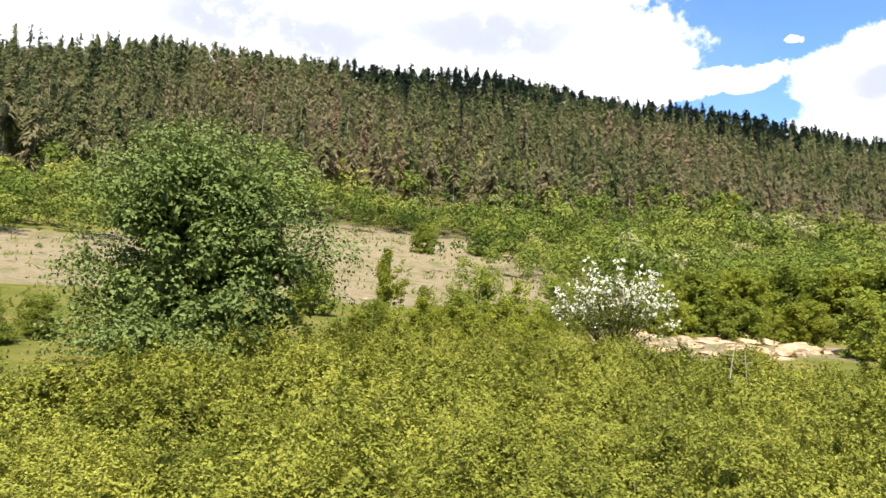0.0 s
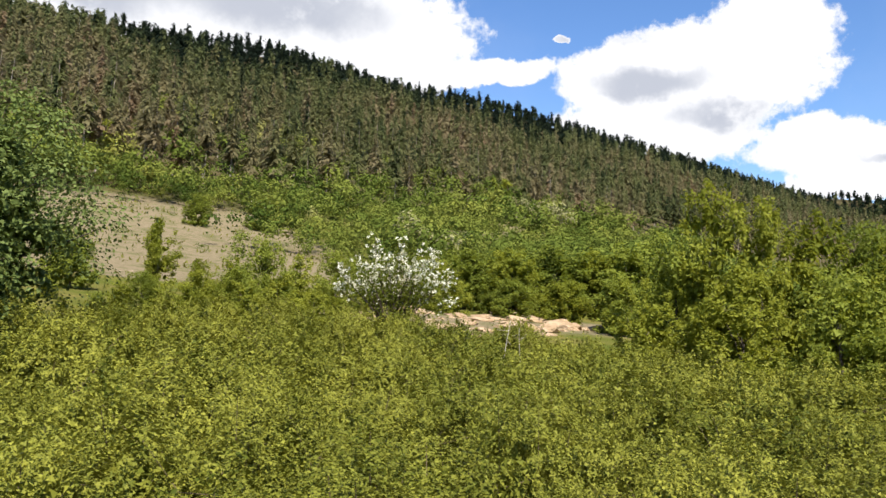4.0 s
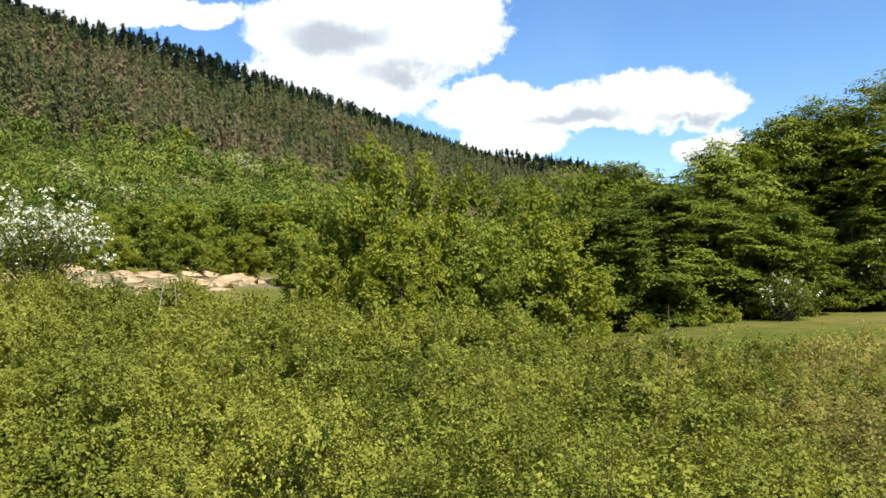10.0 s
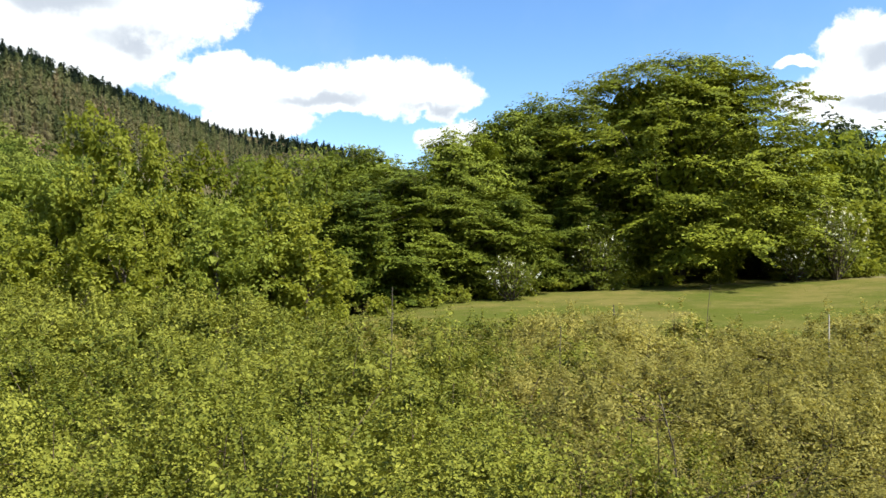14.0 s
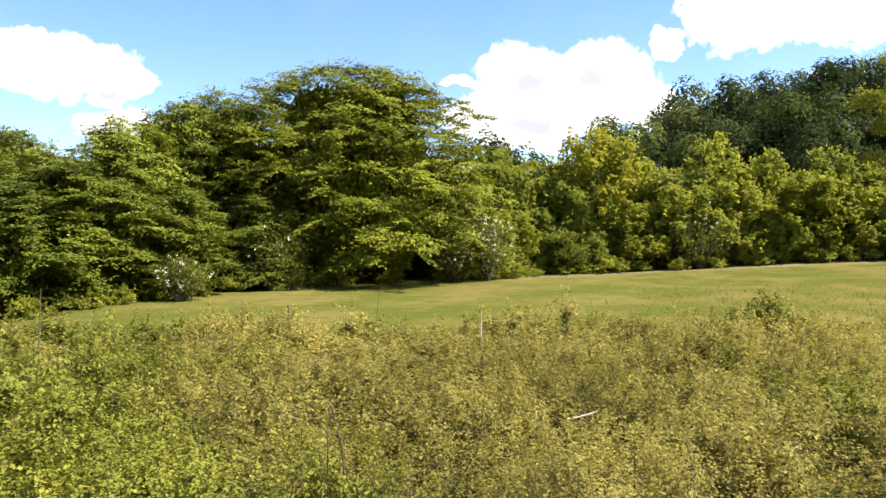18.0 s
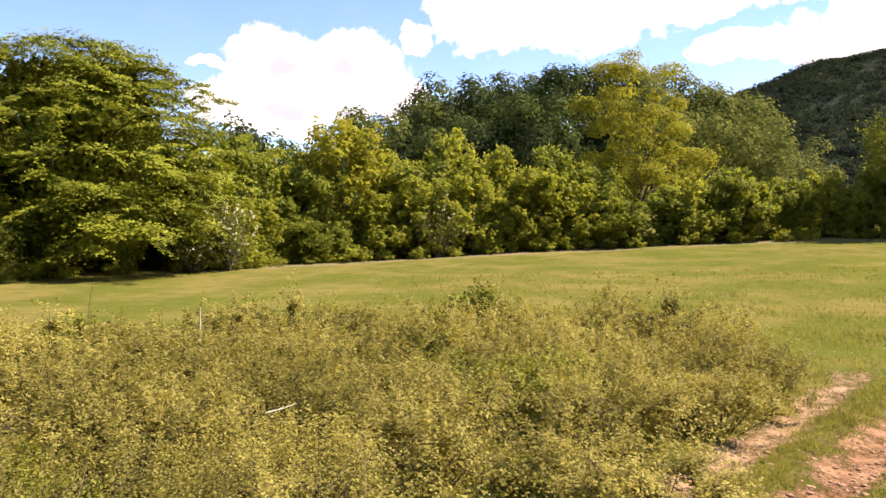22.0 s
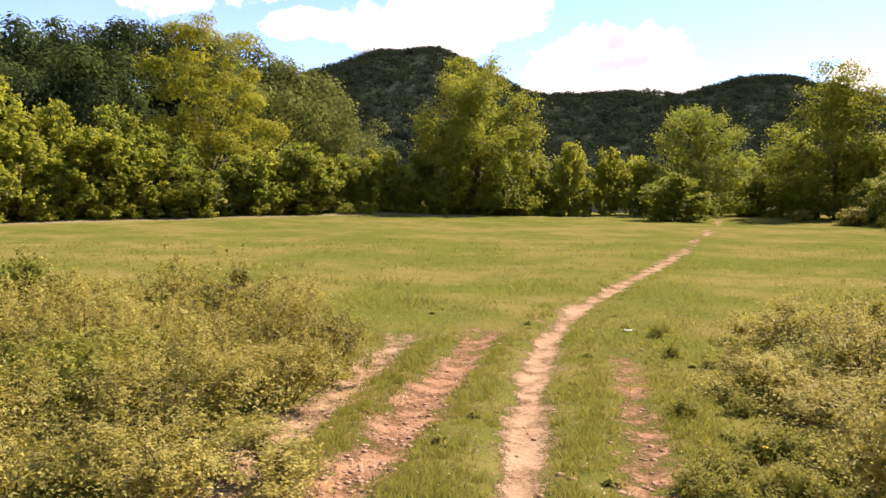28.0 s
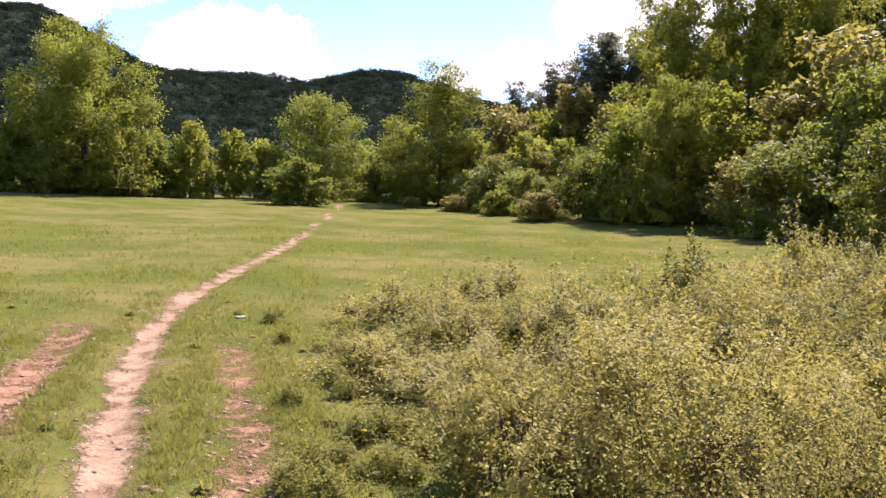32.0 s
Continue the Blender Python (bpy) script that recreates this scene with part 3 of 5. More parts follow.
def shrub_meshes(seed, height, width, leaf, count, leafmat, mounds=8, patchy=0.0, stems=16, simple=False, airy=0.0):
    """A dense low shrub: several leafy mounds of unequal height, each a dome of small leaf clusters on thin stems."""
    g = rng_of(seed)
    k = np.sqrt(g.random(mounds)) * 0.9
    a = np.arange(mounds) * 2.4 + g.uniform(0, 0.8, mounds)
    rad = g.uniform(0.20, 0.38, mounds)
    top = height * (1 - 0.38 * k * k) * g.uniform(0.52, 1.14, mounds)
    mid = np.stack([np.cos(a) * k * (width * 0.5 - 0.15), np.sin(a) * k * (width * 0.5 - 0.15), np.maximum(top - rad, 0.1)], 1)
    tips_each = 17
    d = unit(g.normal(size=(mounds * tips_each, 3)) + [0, 0, 0.35])
    d[:, 2] = np.where(g.random(len(d)) < 0.8, np.abs(d[:, 2]), d[:, 2])
    which = np.repeat(np.arange(mounds), tips_each)
    tips = mid[which] + d * rad[which, None] * g.uniform(0.75, 1.15, (len(d), 1))
    share = rad[which] ** 2 * np.where(g.random(len(d)) < patchy, 0.25, 1) * g.uniform(0.5, 1.5, len(d))
    pick = g.choice(len(d), count, p=share / share.sum())
    # leafy twigs that point outwards and up
    grow = unit(d * 0.8 + [0, 0, 0.6])
    p = tips[pick] + grow[pick] * g.uniform(-0.09, 0.05, (count, 1)) + g.normal(size=(count, 3)) * (0.022 + 0.006 * airy)
    nrm = d[pick] * 0.7 + g.normal(size=(count, 3)) * 0.35 + [0, 0, 0.5]
    # leaves within and below the mounds
    low = g.random(count) < 0.16
    n = int(low.sum())
    k, a = np.sqrt(g.random(n)) * width * 0.52, g.uniform(0, 2 * math.pi, n)
    z = g.random(n) ** 0.8 * (0.86 * height - 0.45 * height * (2 * k / width) ** 2)
    p[low] = np.stack([np.cos(a) * k, np.sin(a) * k, z], 1)
    size = np.where(low, leaf * 1.35, leaf)
    # larger filler leaves, added inside each mound to block light and darken the gaps
    core = g.random(count) < 0.17
    n = int(core.sum())
    q = g.integers(0, mounds, n)
    p[core] = mid[q] + unit(g.normal(size=(n, 3))) * rad[q, None] * g.uniform(0.1, 0.6, (n, 1)) - [0, 0, 0.07]
    size = np.where(core, leaf * 1.9, size)
    # long shoots above the mounds
    high = (g.random(count) < 0.04 + 0.02 * airy) & ~core
    n = int(high.sum())
    shoot = g.integers(0, 14, n)
    foot = mid[shoot % mounds] + [0, 0, 0.1]
    way = unit(rng_of(seed + 9).normal(size=(14, 3)) * [0.5, 0.5, 0.2] + [0, 0, 1])[shoot]
    p[high] = foot + way * (rad[shoot % mounds, None] + g.uniform(-0.08, 0.16, (n, 1))) + g.normal(size=(n, 3)) * 0.02
    p[:, 2] = np.maximum(p[:, 2], 0.04)
    v, f = leaves(p, unit(nrm), size, g, 1.4, simple=simple)
    fol = mesh_from("foliage", v, f, [leafmat])
    pieces = []
    for i in range(stems):
        e = tips[int(g.integers(len(tips)))]
        start = np.array([e[0] * 0.4, e[1] * 0.4, -0.05])
        m = (start + e) / 2 + g.normal(size=3) * 0.04
        pieces.append(tube(np.array([start, m, e]), [0.008, 0.006, 0.002], 3))
    for i in range(stems):
        e = tips[int(g.integers(len(tips)))]
        pieces.append(tube(np.array([mid[int(g.integers(mounds))] * [1, 1, 0.8], e]), [0.004, 0.0015], 3))
    v, f = joined(pieces)
    return mesh_from("woody_base", v, f, [TWIG]), fol


def shrub(m, meshes, label, group):
    ob = tagged(new("shrub"), label, "shrub", group)
    tagged(part("woody_base", meshes[0], ob), kind="stuff")
    part("foliage", meshes[1], ob)
    ob.matrix_basis = m
    return ob


def inside(x, y, poly):
    hit = False
    for (ax, ay), (bx, by) in zip(poly, poly[1:] + poly[:1]):
        if (ay > y) != (by > y) and x < (bx - ax) * (y - ay) / (by - ay) + ax:
            hit = not hit
    return hit


# ---- the shrub thickets round the track ----
THICKET = [at(a, r) for a, r in ((-48, 2.4), (-48, 13), (-28, 15), (-14, 18), (-9, 21), (0, 22.5), (12, 23.5), (20, 24), (28, 22), (36, 18), (48, 15.5), (60, 14.5),
                                 (75, 13.5), (90, 13.6), (105, 14.4), (114, 12.8), (121.2, 10.7), (123.6, 8.8), (120.4, 7.6), (113.2, 6.0), (104.5, 4.6), (88, 3.2), (60, 2.7), (20, 2.4))]
RIGHT_PATCH = [at(a, r) for a, r in ((153.5, 5.6), (149.6, 7.0), (147.2, 9.0), (147, 12.6), (152, 12.6), (160, 11.6), (168, 12), (178, 15), (192, 14), (204, 9), (198, 3.6), (178, 3.8), (164, 4.5))]


def scatter(poly, gap, seed):
    g = rng_of(seed)
    xs, ys = [p[0] for p in poly], [p[1] for p in poly]
    out = []
    y = min(ys)
    row = 0
    while y < max(ys):
        x = min(xs) + (gap / 2 if row % 2 else 0)
        while x < max(xs):
            px, py = x + g.uniform(-0.3, 0.3) * gap, y + g.uniform(-0.3, 0.3) * gap
            if inside(px, py, poly):
                out.append((px, py))
            x += gap
        y += gap * 0.87
        row += 1
    return out


def plant_thickets():
    g = rng_of(11)
    lush = [[shrub_meshes(20 + i, 1.0, 1.75, 0.0150, 12000, SHRUB_LEAF, 10, 0.0, 8) for i in range(4)],
            [shrub_meshes(24 + i, 1.0, 1.75, 0.0200, 12000, SHRUB_LEAF, 10, 0.0, 8, True) for i in range(4)],
            [shrub_meshes(30 + i, 1.05, 1.85, 0.0310, 6200, SHRUB_LEAF, 10, 0.0, 6, True) for i in range(5)]]
    dry = [[shrub_meshes(40 + i, 0.92, 1.75, 0.0120, 14500, DRY_LEAF, 11, 0.2, 34, False, 1.0) for i in range(4)],
           [shrub_meshes(44 + i, 0.92, 1.75, 0.0165, 15000, DRY_LEAF, 11, 0.2, 26, True, 1.0) for i in range(4)],
           [shrub_meshes(50 + i, 0.92, 1.8, 0.0245, 7600, DRY_LEAF, 11, 0.2, 16, True, 1.0) for i in range(5)]]
    for poly, gap, seed in ((THICKET, 1.32, 3), (RIGHT_PATCH, 1.25, 4)):
        for x, y in scatter(poly, gap, seed):
            r, az = math.hypot(x, y), math.degrees(math.atan2(x, y)) % 360
            az = az - 360 if az > 230 else az
            green = 1 - 0.93 * float(smooth(az, 38, 82)) if az < 135 else 0.10
            lod = 0 if r < 5.6 else (1 if r < 10 else 2)
            if g.random() < green:
                me, label, h = lush[lod], "low dense shrub with small yellow-green leaves", (1.0 + 0.12 * float(smooth(r, 8, 17))) * (1 - 0.14 * float(smooth(az, 60, 80)))
            else:
                me, label, h = dry[lod], "low twiggy shrub with small olive leaves", 0.88 + 0.17 * float(smooth(r, 6.5, 12.5))
            h *= 1 - 0.24 * float(smooth(az, 44, 54) * (1 - smooth(az, 80, 92)) * smooth(r, 8, 11.5))
            if az > 162:
                h *= 1.15 + 0.15 * float(smooth(az, 164, 168))
            if r < 4:
                h *= 0.86
            if poly is RIGHT_PATCH and az < 156:
                h *= 0.55 + 0.45 * float(smooth(near_line(np.array([x]), np.array([y]), poly[:4])[0], 0.0, 1.5))
            k = g.uniform(0.85, 1.18)
            m = Matrix.Translation((x, y, float(ground_z(x, y)))) @ Matrix.Rotation(g.uniform(0, 6.28), 4, "Z") @ Matrix.Diagonal((k, k, h * (g.uniform(0.70, 1.0) if g.random() < 0.45 else g.uniform(1.0, 1.12)), 1))
            shrub(m, me[int(g.integers(len(me)))], label, "shrubs of the thicket")


plant_thickets()


# ---- single trees and bushes ----
def plant_trees():
    # wild pear left of the clearing
    tree("wild_pear_tree", "broad wild pear tree with dense grey-green leaves", put(-18.2, 19.5),
         tree_meshes(101, 5.75, 6.6, 0.066, 46000, PEAR_LEAF, 0.17, 0.0, 150, 0.8, 0.11, 0.27, ragged=0.25, skirt=0.15, simple=False, loose=0.10, core=0.42, shoot=0.9, fill=0.4))
    # bush in full blossom
    blossom_tree("blossoming_bush", "small tree covered in white blossom", put(11.3, 26), 102, 3.5, 4.2, 640, 9000)
    # great hornbeam beside the meadow
    tree("hornbeam_tree", "large spreading hornbeam with layered bright green sprays", put(72.7, 36.5, 30), hornbeam_meshes(103, 9.6, 12.8, 1120, 108, HORN_LEAF))
    # yellow-green oak at the hedge
    tree("young_oak_tree", "tall oak with fresh yellow-green leaves", put(111.2, 52.5),
         tree_meshes(104, 11.6, 9.4, 0.098, 40000, YELLOW_LEAF, 0.26, 0.04, 88, 0.6, 0.092, 0.36, core=0.03, ragged=0.42, skirt=0.2, loose=0.14, fill=0.2))
    tree("oak_tree", "tall oak with fresh green leaves at the meadow edge", put(129.8, 54),
         tree_meshes(105, 10.8, 8.6, 0.105, 52000, OAK_LEAF, 0.24, 0.0, 120, 0.9, 0.10, 0.36, core=0.12, ragged=0.12, fill=0.3, skirt=0.0, shoot=1.2))
    tree("oak_tree", "slender green tree beside the track", put(153.4, 56),
         tree_meshes(106, 9.8, 8.0, 0.10, 32000, OAK_LEAF, 0.16, 0.0, 150, 0.8, 0.085, 0.12, skirt=0.0, core=0.14, ragged=0.3, upright=0.5))
    tree("maple_tree", "round green tree beside the track", put(144.7, 60),
         tree_meshes(107, 7.8, 7.6, 0.10, 26000, BUSH_LEAF, 0.15, 0.0, 120, 0.8, 0.09, 0.22, skirt=0.0, core=0.14, ragged=0.35))


def hornbeam_meshes(seed, height, width, sprays, each, leafmat):
    """A broad dome of flat leafy sprays in layers, which bow down at their ends, over a dark closed inside."""
    g = rng_of(seed)

    def reach(zf):
        """Half width of the dome at the height share zf."""
        wide = (1 - np.clip((zf - 0.34) / 0.66, 0, 1) ** 2.2) ** (1 / 1.9)
        return 0.5 * width * np.where(zf < 0.34, 0.93 + 0.07 * zf / 0.34, wide)

    # boughs: each carries a handful of sprays, with gaps between the boughs
    boughs = sprays // 7
    bz, ba = 0.10 + 0.88 * ((np.arange(boughs) + g.random(boughs)) / boughs) ** 0.92, np.arange(boughs) * 2.39996 + g.normal(size=boughs) * 0.35
    lobe = 1 + 0.06 * np.sin(2 * ba + 5 * bz) + 0.05 * np.sin(5 * ba - 11 * bz) + 0.07 * g.normal(size=boughs)
    w = np.repeat(np.arange(boughs), 7)
    sprays = len(w)
    zf = np.clip(bz[w] + g.normal(size=sprays) * 0.022, 0.09, 0.985)
    a = ba[w] + g.normal(size=sprays) * 0.13 / np.clip(reach(zf) / (0.5 * width), 0.35, 1)
    rad = reach(zf) * lobe[w] * g.uniform(0.70, 1.05, sprays)
    way = a + g.normal(size=sprays) * 0.45
    tip = np.clip(zf - 0.45, 0, 1) * 0.8 + g.normal(size=sprays) * 0.24
    out = np.stack([np.cos(way), np.sin(way), tip], 1)
    side = np.stack([-np.sin(way), np.cos(way), 0.25 * g.normal(size=sprays)], 1)
    foot = np.stack([np.cos(a) * rad, np.sin(a) * rad, zf * height], 1)
    size = g.uniform(0.45, 1.15, sprays)
    n = sprays * each
    w = np.repeat(np.arange(sprays), each)
    u, v = g.uniform(-0.6, 0.6, n), g.normal(size=n) * 0.30
    v = v * (1 - 0.7 * np.clip(u, 0, 1))
    drop = 0.30 * np.clip(u + 0.3, 0, 1) ** 2 + 0.16 * v * v
    p = foot[w] + (out[w] * u[:, None] + side[w] * v[:, None] - [0, 0, 1.0] * drop[:, None]) * size[w, None] * 1.25 + g.normal(size=(n, 3)) * [0.05, 0.05, 0.03]
    nrm = unit(np.array([0, 0, 1.0]) + 0.40 * out[w] + 0.28 * g.normal(size=(n, 3)))
    m = int(195 * height * width)
    zi = 0.05 + 0.82 * g.random(m) ** 0.8
    ai, ki = g.uniform(0, 2 * math.pi, m), np.sqrt(g.random(m)) * np.interp(zi, [0, 0.3, 1], [0.42, 0.56, 0.62])
    q = np.stack([np.cos(ai) * ki * reach(zi), np.sin(ai) * ki * reach(zi), zi * height + 0.05], 1)
    p, nrm = np.concatenate([p, q]), np.concatenate([nrm, unit(g.normal(size=(m, 3)) + [0, 0, 0.3])])
    p[:, 2] = np.maximum(p[:, 2], 0.12)
    v, f = leaves(p, nrm, np.concatenate([np.full(n, 0.092), np.full(m, 0.17)]), g, 1.5, simple=True)
    crown = mesh_from("crown", v, f, [leafmat])
    pieces = [tube(np.array([[0, 0, -0.2], [0.1, 0, 0.2 * height], [-0.1, 0.1, 0.5 * height], [0, 0, 0.8 * height]]), [0.36, 0.28, 0.18, 0.04], 9)]
    for i in np.nonzero(zf > 0.45)[0][::9]:
        pieces.append(limb([0, 0, max(0.6, (zf[i] - 0.3) * height)], foot[i], 0.08, 0.012, g, n=4, sides=4))
    v, f = joined(pieces)
    return mesh_from("trunk", v, f, [BARK], True), crown


def blossom_tree(name, label, m, seed, height, width, clusters, count):
    """An airy fan of limbs with green leaves and tight clusters of white flowers towards their ends."""
    g = rng_of(seed)
    limbs, paths = [], []
    for i in range(46):
        a, k = g.uniform(0, 2 * math.pi), math.sqrt(g.random())
        end = np.array([0.5 * width * k * math.cos(a), 0.5 * width * k * math.sin(a), height * (1 - 0.42 * k * k) * g.uniform(0.55, 1.0)])
        mid = end * [0.42, 0.42, 0.45] + g.normal(size=3) * 0.08
        p = np.array([[0.04 * math.cos(a), 0.04 * math.sin(a), -0.05], mid, end * [0.8, 0.8, 0.78] + g.normal(size=3) * 0.06, end])
        paths.append(p)
        limbs.append(tube(p, [0.035, 0.02, 0.010, 0.004], 4))
    paths = np.array(paths)

    def along(n, lo):
        q, u = g.integers(0, len(paths), n), (lo + (1 - lo) * g.random(n) ** 0.8) * 3
        i, t = np.minimum(u.astype(int), 2), (u - np.minimum(u.astype(int), 2))[:, None]
        return paths[q, i] * (1 - t) + paths[q, i + 1] * t

    ob = tagged(new(name), label, "bush")
    v, f = joined(limbs)
    tagged(part("woody_base", mesh_from("woody_base", v, f, [BARK]), ob), kind="stuff")
    p = along(count, 0.12) + g.normal(size=(count, 3)) * 0.15
    p[:, 2] = np.maximum(p[:, 2], 0.05)
    v, f = leaves(p, unit(g.normal(size=(count, 3)) + [0, 0, 0.7]), 0.055, g, 1.4)
    part("crown", mesh_from("crown", v, f, [HAW_LEAF]), ob)
    c = along(clusters, 0.55)
    c = c * (1 + 0.06 * g.random((clusters, 1))) + g.normal(size=(clusters, 3)) * 0.10
    p = np.repeat(c, 9, 0) + g.normal(size=(clusters * 9, 3)) * 0.028
    v, f = leaves(p, unit(g.normal(size=(len(p), 3)) * 0.6 + unit(p - np.repeat(c, 9, 0)) + [0, 0, 0.6]), 0.050, g, 1.1)
    part("blossom", mesh_from("blossom", v, f, [BLOSSOM]), ob, "clusters of cream-white flowers")
    ob.matrix_basis = m
    return ob


BUSHES = []


def plant_hedges():
    g = rng_of(5)
    kinds = {
        "bush": [tree_meshes(201 + i, 4.0, 3.6, 0.115, 7000, BUSH_LEAF, 0.07, 0.0, 80, 0.9, 0.10, 0.34, skirt=0.1, ragged=0.4, shoot=1.1, loose=0.38, core=0.22) for i in range(5)],
        "lime": [tree_meshes(211 + i, 4.4, 3.4, 0.115, 7000, LIME_LEAF, 0.07, 0.0, 80, 0.95, 0.10, 0.34, skirt=0.1, ragged=0.4, shoot=1.4, loose=0.42, core=0.22) for i in range(5)],
        "haw": [tree_meshes(221 + i, 3.6, 3.6, 0.078, 9500, HAW_LEAF, 0.07, 0.0, 70, 0.8, 0.11, 0.34, skirt=0.1, ragged=0.35) for i in range(3)],
        "dark": [tree_meshes(231 + i, 8.0, 6.0, 0.22, 7500, DARK_LEAF, 0.14, 0.0, 80, 0.8, 0.11, 0.36, ragged=0.35) for i in range(3)],
        "horn": [hornbeam_meshes(241 + i, 6.5, 6.4, 364, 96, HEDGE_LEAF) for i in range(3)],
    }
    kinds["sapling"] = [tree_meshes(251 + i, 4.4, 2.6, 0.076, 7600, LIME_LEAF, 0.05, 0.0, 80, 0.95, 0.10, 0.22, skirt=0.1, ragged=0.55, shoot=1.8, loose=0.50, core=0.2, simple=False) for i in range(4)]
    kinds["thornbush"] = [tree_meshes(261 + i, 4.0, 3.6, 0.080, 8200, BUSH_LEAF, 0.07, 0.0, 90, 0.85, 0.10, 0.34, skirt=0.1, ragged=0.45, shoot=0.8, loose=0.4) for i in range(3)]
    kinds["tall"] = [tree_meshes(291 + i, 12.0, 8.6, 0.125, 30000, OAK_LEAF, 0.2, 0.0, 120, 0.8, 0.09, 0.34, skirt=0.1, ragged=0.4) for i in range(3)]
    kinds["gold"] = [tree_meshes(311, 6.0, 5.0, 0.13, 9000, YELLOW_LEAF, 0.1, 0.0, 90, 0.8, 0.10, 0.38, skirt=0.1, ragged=0.4)]
    kinds["rust"] = [tree_meshes(315 + i, 4.0, 3.4, 0.11, 5600, DRY_LEAF, 0.06, 0.0, 80, 0.85, 0.10, 0.34, skirt=0.1, ragged=0.5, shoot=0.9, loose=0.4) for i in range(3)]
    kinds["pine"] = [tree_meshes(321 + i, 10.0, 3.8, 0.095, 13000, PINE_LEAF, 0.14, 0.05, 150, 0.55, 0.12, 0.10, ragged=0.3, skirt=0.0, fill=0.6, long=2.6, shoot=1.2, loose=0.3, core=0.15) for i in range(3)]
    kinds["bramble"] = [tree_meshes(281 + i, 1.0, 1.6, 0.075, 700, LIME_LEAF, 0.012, 0.0, 24, 0.8, 0.13, 0.3, skirt=0.1, ragged=0.5, shoot=1.0, loose=0.4) for i in range(4)]
    labels = {"bush": "green deciduous bush at the wood's edge", "lime": "young tree with bright yellow-green leaves",
              "haw": "hawthorn bush with scattered white blossom", "dark": "dark green tree of the wood behind",
              "horn": "green hornbeam bush in the hedge", "sapling": "slender sapling with small yellow-green leaves",
              "thornbush": "dense bush with small green leaves", "bramble": "low bright green bramble at the hedge foot",
              "pine": "dark grey-green pine on the bank behind the bushes",
              "tall": "tall full-crowned green tree of the south wood",
              "gold": "round tree with golden-green spring leaves", "rust": "olive-brown bush just coming into leaf"}

    def add(kind, az, r, top_el, wide=1.0, sink=0.0):
        """A plant whose crown reaches the elevation top_el as seen from the track."""
        x, y = at(az, r)
        z = float(ground_z(x, y))
        me = kinds[kind][int(g.integers(len(kinds[kind])))]
        if (r < 32 or (az > 158 and r < 48)) and kind in ("lime", "bush"):
            kind = "sapling" if kind == "lime" else "thornbush"
            me = kinds[kind][int(g.integers(len(kinds[kind])))]
            wide = wide * (1.25 if kind == "sapling" else 1.0)
        h = max(0.4, 1.62 + r * math.tan(radians(top_el)) - z)
        base = {"bush": 4.0, "lime": 4.4, "haw": 3.6, "dark": 8.0, "horn": 6.5, "sapling": 4.4, "thornbush": 4.0, "bramble": 1.0, "tall": 12.0, "pine": 10.0, "gold": 6.0, "rust": 4.0}[kind]
        k = h / base
        m = Matrix.Translation((x, y, z)) @ Matrix.Rotation(g.uniform(0, 6.28), 4, "Z") @ Matrix.Diagonal((k * wide, k * wide, k, 1))
        names = {"bush": "bush", "lime": "young_tree", "haw": "hawthorn_bush", "dark": "dark_tree", "horn": "hornbeam_bush",
                 "sapling": "sapling", "thornbush": "thorn_bush", "bramble": "bramble", "tall": "beech_tree", "pine": "pine_tree", "gold": "maple_tree", "rust": "budding_bush"}
        tree(names[kind], labels[kind], m, me, "tree" if kind in ("lime", "dark", "sapling", "tall", "pine", "gold") else "bush", "hedge round the meadow")

    for row in BUSHES:
        add(*row)
    for az, r, h, w, n, seed in ((61.2, 26.2, 1.75, 1.7, 26, 351), (67.0, 30.5, 3.0, 2.2, 16, 352), (82.4, 35.2, 3.4, 2.6, 120, 353), (80.0, 34.8, 1.7, 2.2, 60, 354), (97.0, 41.5, 3.8, 3.2, 14, 355)):
        blossom_tree("blossoming_hawthorn", "hawthorn bush with clusters of white blossom", put(az, r, az), seed, h, w, n, 2600)
    # brambles and nettles at the foot of the hedge
    for az in np.arange(51.5, 158, 1.9):
        az = az + g.uniform(-0.8, 0.8)
        r = EDGE(az) - g.uniform(0.6, 1.6)
        x, y = at(az, r)
        z = float(ground_z(x, y))
        h = g.uniform(0.35, 0.95)
        add("bramble", az, r, math.degrees(math.atan2(z + h - 1.62, r)), g.uniform(0.8, 1.6))
    # lower fringe of the hedge along the meadow
    for az in np.arange(53, 168, 3.4):
        if 50 < az < 77:
            continue
        d = EDGE(az)
        add(("bush", "lime", "bush")[int(g.integers(3))], az + g.uniform(-0.8, 0.8), d + g.uniform(0, 1.5), g.uniform(2.2, 4.2), g.uniform(1.0, 1.5))


def EDGE(az):
    """Distance from the track to the foot of the hedge."""
    return float(np.interp(az, [30, 50, 57, 65, 76, 88, 100, 111, 122, 132, 147, 153, 158, 168, 180, 200],
                           [24, 23, 26, 31, 36, 40, 43, 46, 50, 53, 62, 54, 44, 34, 30, 28]))


